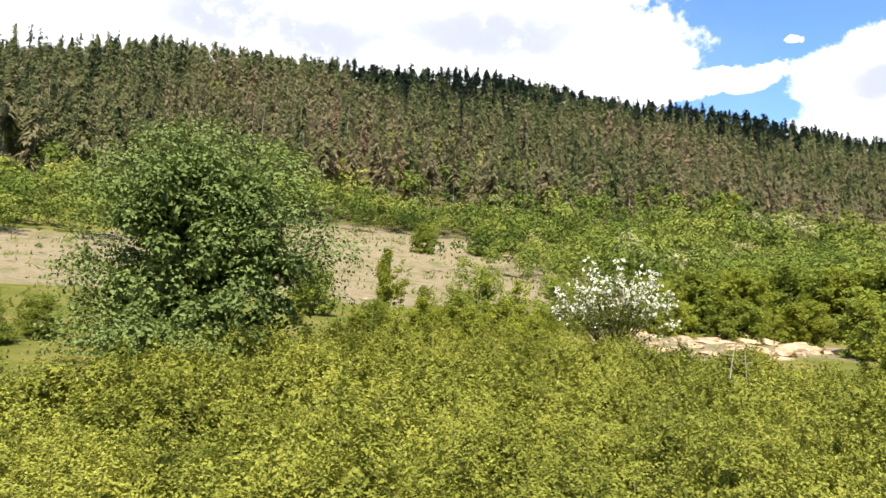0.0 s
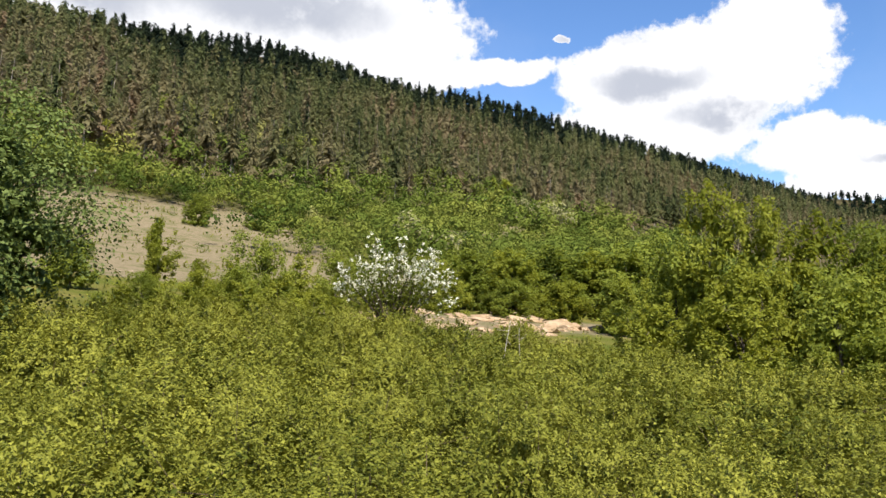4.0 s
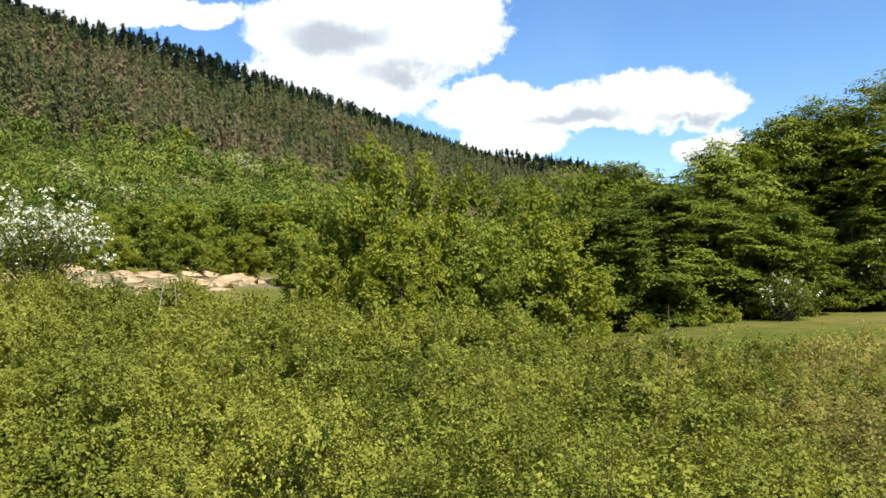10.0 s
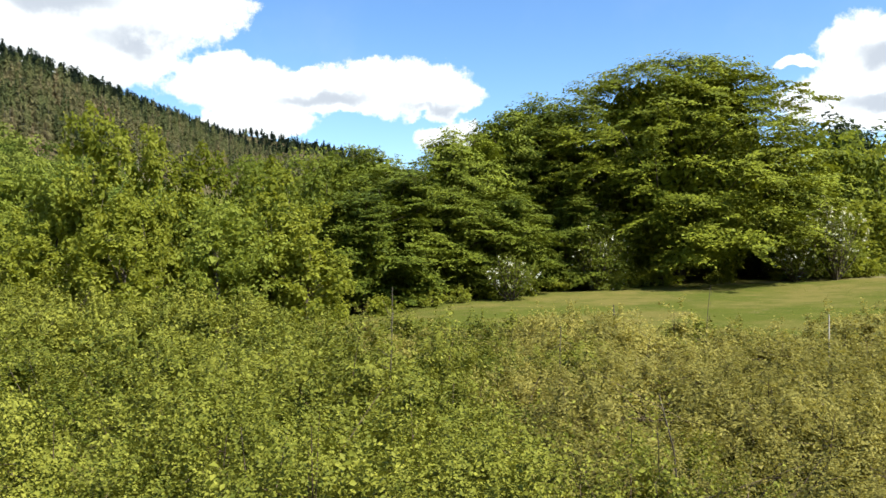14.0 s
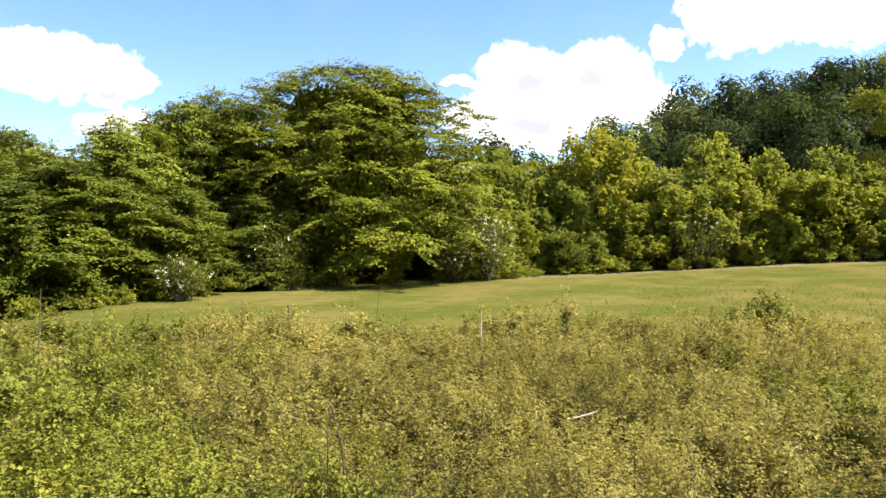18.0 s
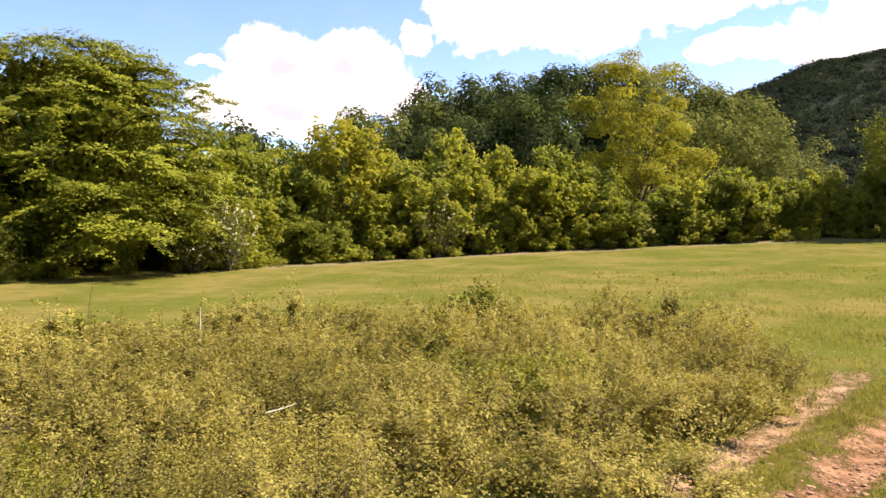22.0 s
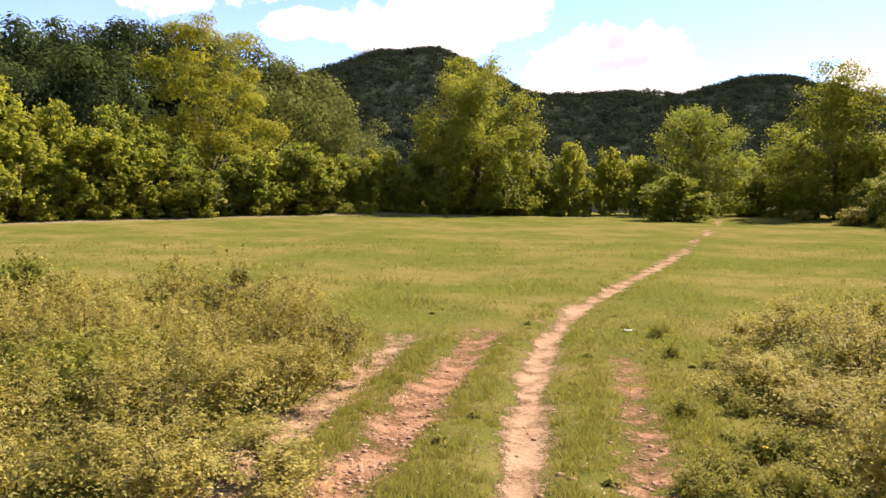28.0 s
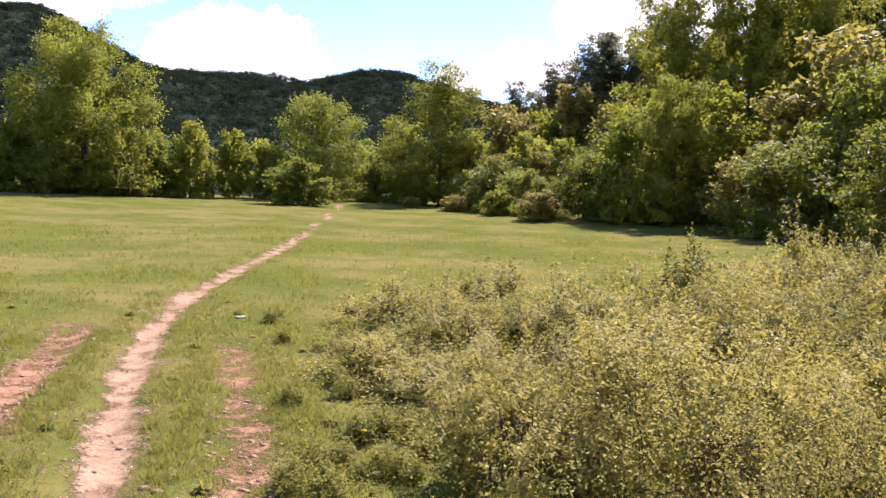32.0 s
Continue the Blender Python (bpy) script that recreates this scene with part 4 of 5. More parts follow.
BUSHES += [
    # bushes between the thicket and the dry slope
    ("bush", -9.8, 33, 5.8, 1.0), ("lime", -4.8, 31, 6.9, 0.75), ("lime", -2.0, 30, 4.4, 1.0), ("lime", 0.4, 28, 4.6, 1.0), ("bush", 2.2, 25, 6.2, 0.7),
    ("lime", 4.6, 28, 5.0, 1.0), ("bush", 7.4, 31, 5.6, 1.0), ("lime", -6.8, 27, 2.6, 1.4), ("lime", -12.2, 26, 0.8, 1.3), ("lime", 1.2, 23, 3.0, 1.3), ("lime", 5.6, 24, 2.6, 1.3), ("lime", -2.6, 24, 2.4, 1.3),
    ("bush", -1.9, 88, 8.9, 1.0), ("haw", 2.6, 92, 9.0, 1.2),
    ("lime", 14.4, 39, 5.4, 1.3), ("bush", 17.2, 42, 6.0, 1.3), ("lime", 20.2, 42, 6.2, 1.3), ("bush", 23.2, 44, 6.4, 1.3), ("lime", 26.2, 45, 6.2, 1.3), ("bush", 29.2, 45, 6.6, 1.3), ("lime", 16.0, 37, 3.8, 1.4),
    ("bush", 20.0, 37, 4.0, 1.4), ("lime", 24.0, 38, 4.0, 1.4), ("bush", 27.5, 36, 4.2, 1.3), ("bush", 10.0, 36, 5.2, 1.2),
    ("bush", -27.5, 22, 2.6, 1.2), ("bush", -30.5, 21, 2.8, 1.2), ("bush", -33, 24, 3, 1.2),
    # saplings and bushes beyond the thicket, between the rocks and the hornbeam
    ("lime", 33.2, 23, 11.0, 0.62), ("lime", 36.5, 24, 9.8, 0.6), ("bush", 31.0, 24, 7.5, 0.8), ("lime", 39.8, 25, 8.8, 0.7), ("bush", 43.0, 27, 8.2, 0.8),
    ("lime", 44.8, 22, 7.9, 0.7), ("bush", 47.5, 29, 8.8, 0.8), ("lime", 28.5, 22, 4.2, 1.0), ("lime", 35, 21, 5.0, 1.0), ("bush", 41, 21, 5.2, 1.0), ("lime", 47, 21, 4.8, 1.0),
    ("horn", 50.5, 31, 8.6, 0.8), ("horn", 53.5, 27, 7.2, 1.1), ("horn", 50.6, 25, 5.4, 1.2), ("horn", 56.4, 27.5, 5.6, 1.2), ("horn", 57.8, 31, 9.6, 0.8), ("horn", 61.0, 34, 10.8, 0.75), ("horn", 63.6, 36, 11.7, 0.75),
    ("horn", 60, 29, 5.5, 1.2), ("horn", 66, 32, 5.0, 1.2), ("haw", 67.2, 31, 3.0, 1.0), ("haw", 60.2, 27.5, 1.2, 0.9), ("haw", 81.3, 37, 3.8, 1.2),
    ("horn", 78.2, 40, 7.4, 0.9), ("bush", 77.0, 41, 5.4, 1.2), ("haw", 79.8, 38, 3.0, 1.2), ("bush", 74.5, 43, 6, 1.2), ("dark", 69, 46, 9.0, 1.2), ("dark", 75.5, 48, 9.0, 1.2),
    # hedge east of the hornbeam
    ("bush", 82.5, 42, 8.6, 0.9), ("lime", 85.5, 44, 7.6, 0.9), ("gold", 90.2, 44, 9.9, 1.0), ("bush", 87.6, 43, 6.6, 1.0), ("lime", 93.8, 45, 7.4, 1.0),
    ("lime", 98.4, 46, 9.0, 0.8), ("bush", 96.2, 44, 6.8, 1.0), ("lime", 101.5, 46, 7.8, 0.8), ("bush", 104.5, 47, 7.6, 0.9), ("bush", 107.5, 47, 6.4, 1.0),
    ("bush", 113.5, 47, 4.8, 1.2), ("bush", 117.2, 49, 5.8, 1.1), ("bush", 120.6, 51, 5.0, 1.1), ("lime", 122.9, 52, 5.4, 1.0), ("bush", 125.6, 53, 5.2, 1.0),
    ("bush", 133.6, 54, 5.2, 1.0), ("lime", 136.2, 56, 6.0, 0.8), ("lime", 139.0, 58, 5.6, 0.8), ("lime", 141.2, 60, 5.0, 0.9), ("bush", 143.4, 50, 3.8, 1.5),
    ("bush", 149.2, 62, 4.6, 1.0), ("lime", 151.0, 60, 6.6, 0.8), ("lime", 155.6, 54, 5.8, 0.9), ("haw", 157.4, 48, 4.2, 1.2), ("bush", 147.6, 70, 5.2, 1.0),
    ("lime", 159.5, 52, 6.0, 1.0), ("lime", 162.2, 47, 5.6, 1.0), ("lime", 161, 56, 7.6, 0.9), ("haw", 163.4, 40, 4.6, 1.0),
    # tall wood on the south side
    ("bush", 166.4, 38, 7.6, 1.0), ("tall", 169.2, 37, 9.8, 0.9), ("lime", 172.4, 37, 9.2, 0.9), ("tall", 169.6, 50, 16.4, 0.75), ("tall", 174.2, 48, 17.6, 0.8),
    ("tall", 178.4, 50, 16.8, 0.8), ("lime", 179.6, 40, 10.0, 0.9), ("haw", 176.2, 31, 5.6, 1.2), ("bush", 181.5, 33, 10.6, 0.8), ("haw", 183.2, 27, 7.2, 1.0), ("tall", 187, 34, 12.0, 0.9),
    ("dark", 184.5, 46, 15.6, 0.8),
    ("rust", 159.4, 56, 7.4, 1.0), ("rust", 161.6, 58, 7.8, 1.0), ("rust", 163.8, 57, 8.2, 1.1), ("rust", 165.4, 54, 8.0, 1.0), ("rust", 160.4, 47, 4.6, 1.1), ("rust", 157.2, 50, 4.4, 1.2),
    ("pine", 158.7, 62, 9.4, 1.2), ("pine", 160.2, 64, 8.8, 1.2), ("pine", 161.2, 61, 10.7, 1.1), ("pine", 162.4, 63, 10.8, 1.1), ("pine", 163.8, 60, 12.4, 1.2), ("pine", 165.1, 61, 12.7, 1.3),
    ("pine", 166.6, 60, 12.0, 1.2), ("pine", 168.0, 62, 14.3, 1.2), ("pine", 169.4, 64, 14.0, 1.2), ("pine", 181.0, 60, 18.0, 1.2), ("pine", 178.0, 58, 17.4, 1.2),
    ("rust", 162.6, 57, 9.2, 0.9), ("rust", 158.4, 58, 8.0, 1.0), ("rust", 177.0, 36, 9.2, 1.0), ("rust", 180.4, 38, 12.5, 1.0), ("rust", 174.6, 33, 5.2, 1.2),
    # bright young growth along the foot of the hedge
    ("lime", 92.6, 41.5, 4.6, 1.2), ("lime", 95.5, 42.5, 5.6, 1.2), ("lime", 99.5, 43.2, 5.8, 1.1), ("lime", 102.2, 44, 4.6, 1.3), ("lime", 104.4, 44.5, 6.2, 1.1), ("lime", 107.0, 45, 5.2, 1.2),
    ("bush", 109.8, 45.5, 3.9, 1.3), ("lime", 114.6, 47.2, 5.2, 1.2), ("lime", 118.6, 49.2, 4.7, 1.2), ("lime", 121.8, 51, 4.2, 1.2), ("lime", 124.2, 52, 4.4, 1.2),
    ("bush", 127.4, 51.5, 3.6, 1.2), ("bush", 130.4, 51, 3.0, 1.3), ("lime", 132.4, 52, 4.2, 1.0),
    # low brush beside the track
    ("rust", 151.4, 50, 1.3, 2.2), ("rust", 154.4, 47, 1.5, 2.2), ("lime", 157.4, 43, 1.9, 1.8), ("rust", 160.4, 38, 2.0, 1.8),
    # low growth in front of the clearing
    ("bush", -5.6, 27, 3.4, 1.3), ("lime", -2.2, 25, 3.6, 1.4), ("bush", 0.8, 26, 4.2, 1.3), ("lime", 3.2, 24.5, 3.6, 1.4), ("lime", -11.2, 28, 2.6, 1.5),
    ("lime", -14.0, 24, 0.6, 1.6), ("lime", -10.4, 24.5, 1.0, 1.6), ("bush", -8.2, 26, 1.8, 1.4), ("lime", -4.6, 25.5, 2.2, 1.4), ("lime", -0.8, 26, 3.0, 1.3), ("bush", 3.4, 26.5, 3.2, 1.3), ("lime", 7.2, 25, 2.2, 1.2),
    ("lime", 15.6, 37, 2.7, 1.5), ("bush", 18.8, 38, 2.9, 1.5), ("lime", 22.2, 40, 3.0, 1.5),
]
plant_trees()
plant_hedges()


# ---- slope of the pine wood ----
def pine_piece(g, h, w, sprays, lo, blunt=0.45):
    """Sprays of one pine: whorls of branches round the stem, each a row of needle tufts; also the height share of each vertex."""
    levels = max(5, int(h * (1 - lo) / 0.85))
    per = max(2, sprays // (levels * 5))
    lv = np.repeat(np.arange(levels), 5 * per)
    n = len(lv)
    branch = np.repeat(np.arange(levels * 5), per)
    turn = g.uniform(0, 2 * math.pi, levels * 5)[branch]
    reach = g.uniform(0.3, 1.22, levels * 5)[branch]
    u = (lv + g.uniform(0.0, 1.0, n)) / levels
    rad = (0.5 * w * np.clip(1.06 - u, 0.05, 1) ** blunt * reach + 0.1) * np.tile((np.arange(per) + 0.6) / per, levels * 5)
    a = turn + g.normal(size=n) * 0.22
    z = h * (lo + (1 - lo) * u) + rad * g.normal(size=n) * 0.12 - 0.10 * rad
    d = np.stack([np.cos(a), np.sin(a), 0.5 * u - 0.15 + 0.3 * g.normal(size=n)], 1)
    c = np.stack([np.cos(a) * rad, np.sin(a) * rad, z], 1)
    nrm = unit(np.stack([0.75 * d[:, 0], 0.75 * d[:, 1], np.full(n, 0.85)], 1) + 0.16 * g.normal(size=(n, 3)))
    size = (0.19 + 0.085 * w * (1.05 - u)) * (1.0 if sprays > 400 else (1.35 if sprays > 200 else 1.75))
    v, f = leaves(c, nrm, size, g, 2.0, 0.2, along=d, simple=True)
    return v, f, np.repeat(u, 3)


def plant_pines():
    g = rng_of(77)
    needles, trunks, tint = [], [], []
    for s in np.arange(107, 292, 5.4):
        lat = -190.0
        while lat < 700:
            lat += 4.4 * g.uniform(0.6, 1.4) * (1 + max(0, s - 170) / 300 + max(0, lat - 250) / 400)
            ss = s + g.uniform(-2.4, 2.4)
            if ss < 110 + 18 * float(smooth(lat, 50, 110)) + 5 * math.sin(lat / 11.0) + 3 * math.sin(lat / 4.3):
                continue
            x, y = NX * ss + NY * lat, NY * ss - NX * lat
            az = math.degrees(math.atan2(x, y))
            if az < -32 or az > 52 or math.hypot(x, y) > (460 if s < 230 else 760):
                continue
            z = float(ground_z(x, y))
            front = s < 122
            h = g.uniform(8.0, 14.5) if s < 232 else 5.0 + 3.6 * g.random()
            lo = g.uniform(0.12, 0.3) if not front or g.random() < 0.5 else g.uniform(0.35, 0.55)
            v, f, u = pine_piece(g, h, g.uniform(3.0, 5.2) + 0.9 * (s > 232), 520 if s < 140 else (290 if s < 190 else 160), lo, g.uniform(0.36, 0.62) if s < 185 else g.uniform(0.22, 0.42))
            needles.append((v + [x, y, z], f))
            # the lower wood has died back, the crest is greener
            # cloud shade on the eastern crest is put into the tint as dark green
            dead = 0.60 - 0.16 * float(smooth(s, 180, 270)) - 0.56 * float(smooth(s, 205, 265) * smooth(lat, 20, 110)) + 0.12 * math.sin(lat / 17) + g.normal() * 0.16
            tint.append(np.clip(dead + 0.22 * (0.45 - u), 0, 1))
            if s < 150:
                top = z + h * (0.95 if lo < 0.3 else 0.85)
                trunks.append(tube(np.array([[x, y, z - 0.3], [x + g.normal() * 0.25, y, top]]), [0.15, 0.03], 4))
    v, f = joined(needles)
    me = mesh_from("pine_wood", v, f, [PINE_NEEDLE])
    me.attributes.new("tint", "FLOAT", "POINT").data.foreach_set("value", np.concatenate(tint).astype(np.float32))
    tagged(new("pine_wood", me), "pine wood on a hillside, brown and green, crest darkened for cloud shade", "forest", kind="stuff")
    v, f = joined(trunks)
    tagged(new("pine_stems", mesh_from("pine_stems", v, f, [PALE_BARK])), "pale bare pine stems at the edge of the wood", "trunk", kind="stuff")
    # broadleaf trees that stand out among the pines
    for az, r, h, seed in ((-17.0, 205, 8.5, 331), (19.6, 165, 8.0, 332), (-8.0, 128, 6.5, 333), (-29.0, 175, 7.0, 334)):
        tree("birch_tree", "fresh yellow-green birch among the pines", put(az, r, az * 9), tree_meshes(seed, h, h * 0.75, 0.34, 3200, LIME_LEAF, 0.1, 0.05, 60, 0.9, 0.12, 0.4, ragged=0.4))


def clump_wood(name, label, spots, leaf, count, tint_of, seed, wide=0.8, mat=None, up=0.25, spread=0.18, sink=0.0):
    """Many broadleaf crowns in one mesh. spots: x, y, height."""
    g = rng_of(seed)
    vs, tint = [], []
    for x, y, h in spots:
        z = float(ground_z(x, y)) - sink * h
        n = count
        lob = g.normal(size=(7, 3)) * [0.24 * wide * h, 0.24 * wide * h, 0.13 * h]
        lob[:, 2] = 0.62 * h + lob[:, 2] - 0.25 * np.hypot(lob[:, 0], lob[:, 1])
        w = g.integers(0, 7, n)
        d = unit(g.normal(size=(n, 3)))
        d[:, 2] = np.where((d[:, 2] < 0) & (g.random(n) < 0.7), -d[:, 2], d[:, 2])
        p = lob[w] + d * h * 0.21 * wide * g.uniform(0.65, 1.08, (n, 1))
        p[:, 2] = np.maximum(p[:, 2], 0.05 * h)
        p[:, 2] *= h / p[:, 2].max()
        v, f = leaves(p + [x, y, z], unit(d + 0.17 * g.normal(size=(n, 3)) + [0, 0, up]), leaf * h, g, 1.4, simple=True)
        vs.append((v, f))
        tint.append(np.full(len(v), np.clip(tint_of + g.normal() * spread, 0, 1)))
    v, f = joined(vs)
    me = mesh_from(name, v, f, [mat or FAR_LEAF])
    me.attributes.new("tint", "FLOAT", "POINT").data.foreach_set("value", np.concatenate(tint).astype(np.float32))
    return tagged(new(name, me), label, "forest", kind="stuff")


def plant_far_woods():
    g = rng_of(91)
    # undergrowth between the clearing and the pines, and on the right of the slope
    spots = []
    for i in range(3600):
        lat, s = g.uniform(-120, 170), g.uniform(40, 132)
        x, y = NX * s + NY * lat, NY * s - NX * lat
        az = math.degrees(math.atan2(x, y))
        if az < -33 or az > 46:
            continue
        if lat < 33 + 7 * math.sin(s / 6) and s < 74 + 27 * float(smooth(lat, -8, 6)) + 4 * math.sin(lat / 6) and g.random() > 0.015:
            continue
        if s > 112 + 18 * float(smooth(lat, 50, 110)) or (abs(s - 113) < 6 and abs(lat - 101) < 5) or (abs(s - 108) < 4 and abs(lat - 88) < 5):
            continue
        spots.append((x, y, 1.5 + 4.0 * g.random() ** 2 if s > 100 else 2.2 + 3.4 * g.random() ** 1.6))
    spots = spots[:1250]
    for i in range(48):
        lat, s = g.uniform(-80, 160), g.uniform(108, 150)
        spots.append((NX * s + NY * lat, NY * s - NX * lat, g.uniform(4.5, 8.0)))
    for i in range(170):
        lat, s = g.uniform(-75, 42), 102 + 16 * g.random()
        spots.append((NX * s + NY * lat, NY * s - NX * lat, 1.6 + 4.2 * g.random() ** 1.6))
    for i in range(70):
        lat, s = g.uniform(-60, 34), g.uniform(48, 100)
        spots.append((NX * s + NY * lat, NY * s - NX * lat, g.uniform(0.35, 1.1)))
    for i in range(90):
        lat, s = g.uniform(5, 135), 100 + 52 * g.random() ** 1.4
        spots.append((NX * s + NY * lat, NY * s - NX * lat, g.uniform(4.5, 9.0)))
    clump_wood("undergrowth", "light green bushes below the pines", spots, 0.052, 400, 0.42, 5, 1.1, UNDER_LEAF, spread=0.24)
    # wooded knoll behind the hedge
    spots = []
    for i in range(300):
        az, r = g.uniform(78, 121), 72 + 66 * g.random() ** 0.8
        x, y = at(az, r)
        spots.append((x, y, 4.5 + 7.5 * g.random() ** 1.3))
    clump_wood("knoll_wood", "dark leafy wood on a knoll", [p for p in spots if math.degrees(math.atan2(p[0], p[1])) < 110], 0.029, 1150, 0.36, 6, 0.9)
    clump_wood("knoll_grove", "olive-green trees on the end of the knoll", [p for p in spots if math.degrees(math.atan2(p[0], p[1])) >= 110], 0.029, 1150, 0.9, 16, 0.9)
    spots = []
    for i in range(9000):
        az, r = g.uniform(110, 165), 300 + 620 * g.random() ** 0.6
        x, y = at(az, r)
        spots.append((x, y, g.uniform(4.0, 8.0)))
    # near-zero tint: cloud shade over the mountain is part of the leaf colour
    clump_wood("mountain_wood", "wooded mountain slopes, coloured dark for cloud shade", spots, 0.16, 56, 0.06, 7, 1.7, None, 0.4, 0.05, 0.3)
    # thicker growth behind the hedge
    spots = []
    for i in range(230):
        az = g.uniform(46, 172)
        r = EDGE(az) + g.uniform(7, 20)
        x, y = at(az, r)
        top = float(np.interp(az, [46, 60, 70, 80, 88, 100, 111, 120, 132, 147, 158, 172], [7, 7.5, 8, 7, 6, 6, 5, 3.8, 3.8, 3.4, 4.6, 7])) * g.uniform(0.75, 1.0)
        spots.append((x, y, max(2.0, 1.62 + r * math.tan(radians(top)) - float(ground_z(x, y)))))
    clump_wood("hedge_wood", "dense young trees behind the hedge", spots, 0.035, 700, 0.5, 8, 0.85, UNDER_LEAF)
    # pines on the bank to the south
    needles, tint = [], []
    for i in range(84):
        az = g.uniform(156, 190)
        r = g.uniform(56, 80)
        x, y = at(az, r)
        top = float(np.interp(az, [157, 161, 165, 168, 174, 190], [5.6, 7.0, 9.0, 10.6, 15.5, 17])) - 3.6 * g.random() ** 1.5
        z = float(ground_z(x, y))
        h = max(5.0, 1.62 + r * math.tan(radians(top)) - z)
        v, f, u = pine_piece(g, h, g.uniform(5.6, 7.6), 900, 0.1, g.uniform(0.8, 1.05))
        needles.append((v + [x, y, z], f))
        tint.append(np.full(len(v), np.clip(g.normal() * 0.12 + (0.36 if g.random() < 0.6 else 0.74), 0, 1)))
    v, f = joined(needles)
    me = mesh_from("pine_grove", v, f, [PINE_NEEDLE])
    me.attributes.new("tint", "FLOAT", "POINT").data.foreach_set("value", np.concatenate(tint).astype(np.float32))
    tagged(new("pine_grove", me), "dark pines on a bank behind the bushes", "forest", kind="stuff")


plant_pines()
plant_far_woods()


# ---- grass, weeds and small things ----
def blades(x, y, h, w, g, lean=0.45):
    """One tapered blade (a single bent sliver) at each place."""
    n = len(x)
    z = ground_z(x, y)
    base = np.stack([x, y, z - 0.01], 1)
    a = g.uniform(0, 2 * math.pi, n)
    side = np.stack([np.cos(a), np.sin(a), np.zeros(n)], 1) * w[:, None] * 0.5
    tip = base + np.stack([g.normal(size=n) * lean * h, g.normal(size=n) * lean * h, h], 1)
    v = np.stack([base - side, base + side, tip], 1).reshape(-1, 3)
    return v, np.arange(3 * n).reshape(-1, 3)


def rut_share(x, y):
    best = np.zeros(len(x))
    for line, w in ((RUT_A, 0.26), (RUT_B, 0.28), (RUT_C, 0.27), (RUT_D, 0.22)):
        best = np.maximum(best, np.exp(-(near_line(x, y, line) / w) ** 2))
    return best


def sow_grass():
    g = rng_of(301)
    # near turf: patchy tufts along the track
    n = 250000
    az = np.radians(g.uniform(92, 172, n))
    r = 3.6 * np.exp(g.random(n) ** 1.15 * math.log(30 / 3.6))
    x, y = r * np.sin(az) + 0.4, r * np.cos(az) - 0.2
    cover = 0.6 + 0.5 * ripple(x, y, 0.23, 0.7) + 0.35 * ripple(x, y, 0.9, 0.2)
    keep = (g.random(n) > rut_share(x, y) * 1.25) & (g.random(n) < cover * (1 - 0.6 * smooth(r, 11, 22)))
    x, y, r = x[keep], y[keep], r[keep]
    h = g.uniform(0.025, 0.07, len(x)) * (1 + 0.5 * ripple(x, y, 0.6, 0.4)) * (1 + 0.02 * r)
    near = blades(x, y, h, 0.0045 + 0.0009 * r, g, 0.7)
    # meadow further off
    n = 45000
    az = np.radians(g.uniform(48, 172, n))
    r = 14 * np.exp(g.random(n) * math.log(60 / 14))
    x, y = r * np.sin(az), r * np.cos(az)
    keep = g.random(n) < 0.65 + 0.45 * ripple(x, y, 1.6, 0.3)
    x, y, r = x[keep], y[keep], r[keep]
    h = g.uniform(0.012, 0.034, len(x)) * (1 + 0.4 * ripple(x, y, 2.3, 0.9))
    far = blades(x, y, h, 0.007 + 0.0007 * r, g, 0.9)
    # thin tufts on the dry slope
    n = 12000
    s, lat = g.uniform(28, 104, n), g.uniform(-75, 45, n)
    x, y = NX * s + NY * lat, NY * s - NX * lat
    keep = g.random(n) < 0.4 + 0.6 * ripple(x, y, 3.1, 0.6)
    x, y = x[keep], y[keep]
    dry = blades(x, y, g.uniform(0.12, 0.4, len(x)), np.full(len(x), 0.22), g, 0.5)
    # taller tufts beside the wheel ruts
    spots = []
    for line, reach in ((RUT_A, 6), (RUT_B, 6), (RUT_C, 7), (RUT_D, 4)):
        for i in range(330):
            k, u = int(g.integers(0, min(len(line) - 1, reach))), g.random()
            off = (1 if g.random() < 0.5 else -1) * g.uniform(0.20, 0.62)
            dx, dy = line[k + 1][0] - line[k][0], line[k + 1][1] - line[k][1]
            d = math.hypot(dx, dy)
            spots.append((line[k][0] + u * dx - dy / d * off, line[k][1] + u * dy + dx / d * off))
    spots = np.array(spots)
    spots = spots[rut_share(spots[:, 0], spots[:, 1]) < 0.45]
    tx, ty = (np.repeat(spots[:, i], 26) + g.normal(size=26 * len(spots)) * 0.035 for i in (0, 1))
    tall = np.repeat(g.uniform(0.035, 0.10, len(spots)), 26) * g.uniform(0.6, 1.2, len(tx))
    tufts = blades(tx, ty, tall, np.full(len(tx), 0.008), g, 0.45)
    v, f = joined([near, far, dry, tufts])
    tagged(new("meadow_grass", mesh_from("meadow_grass", v, f, [GRASS])), "short yellow-green meadow grass", "grass", kind="stuff")


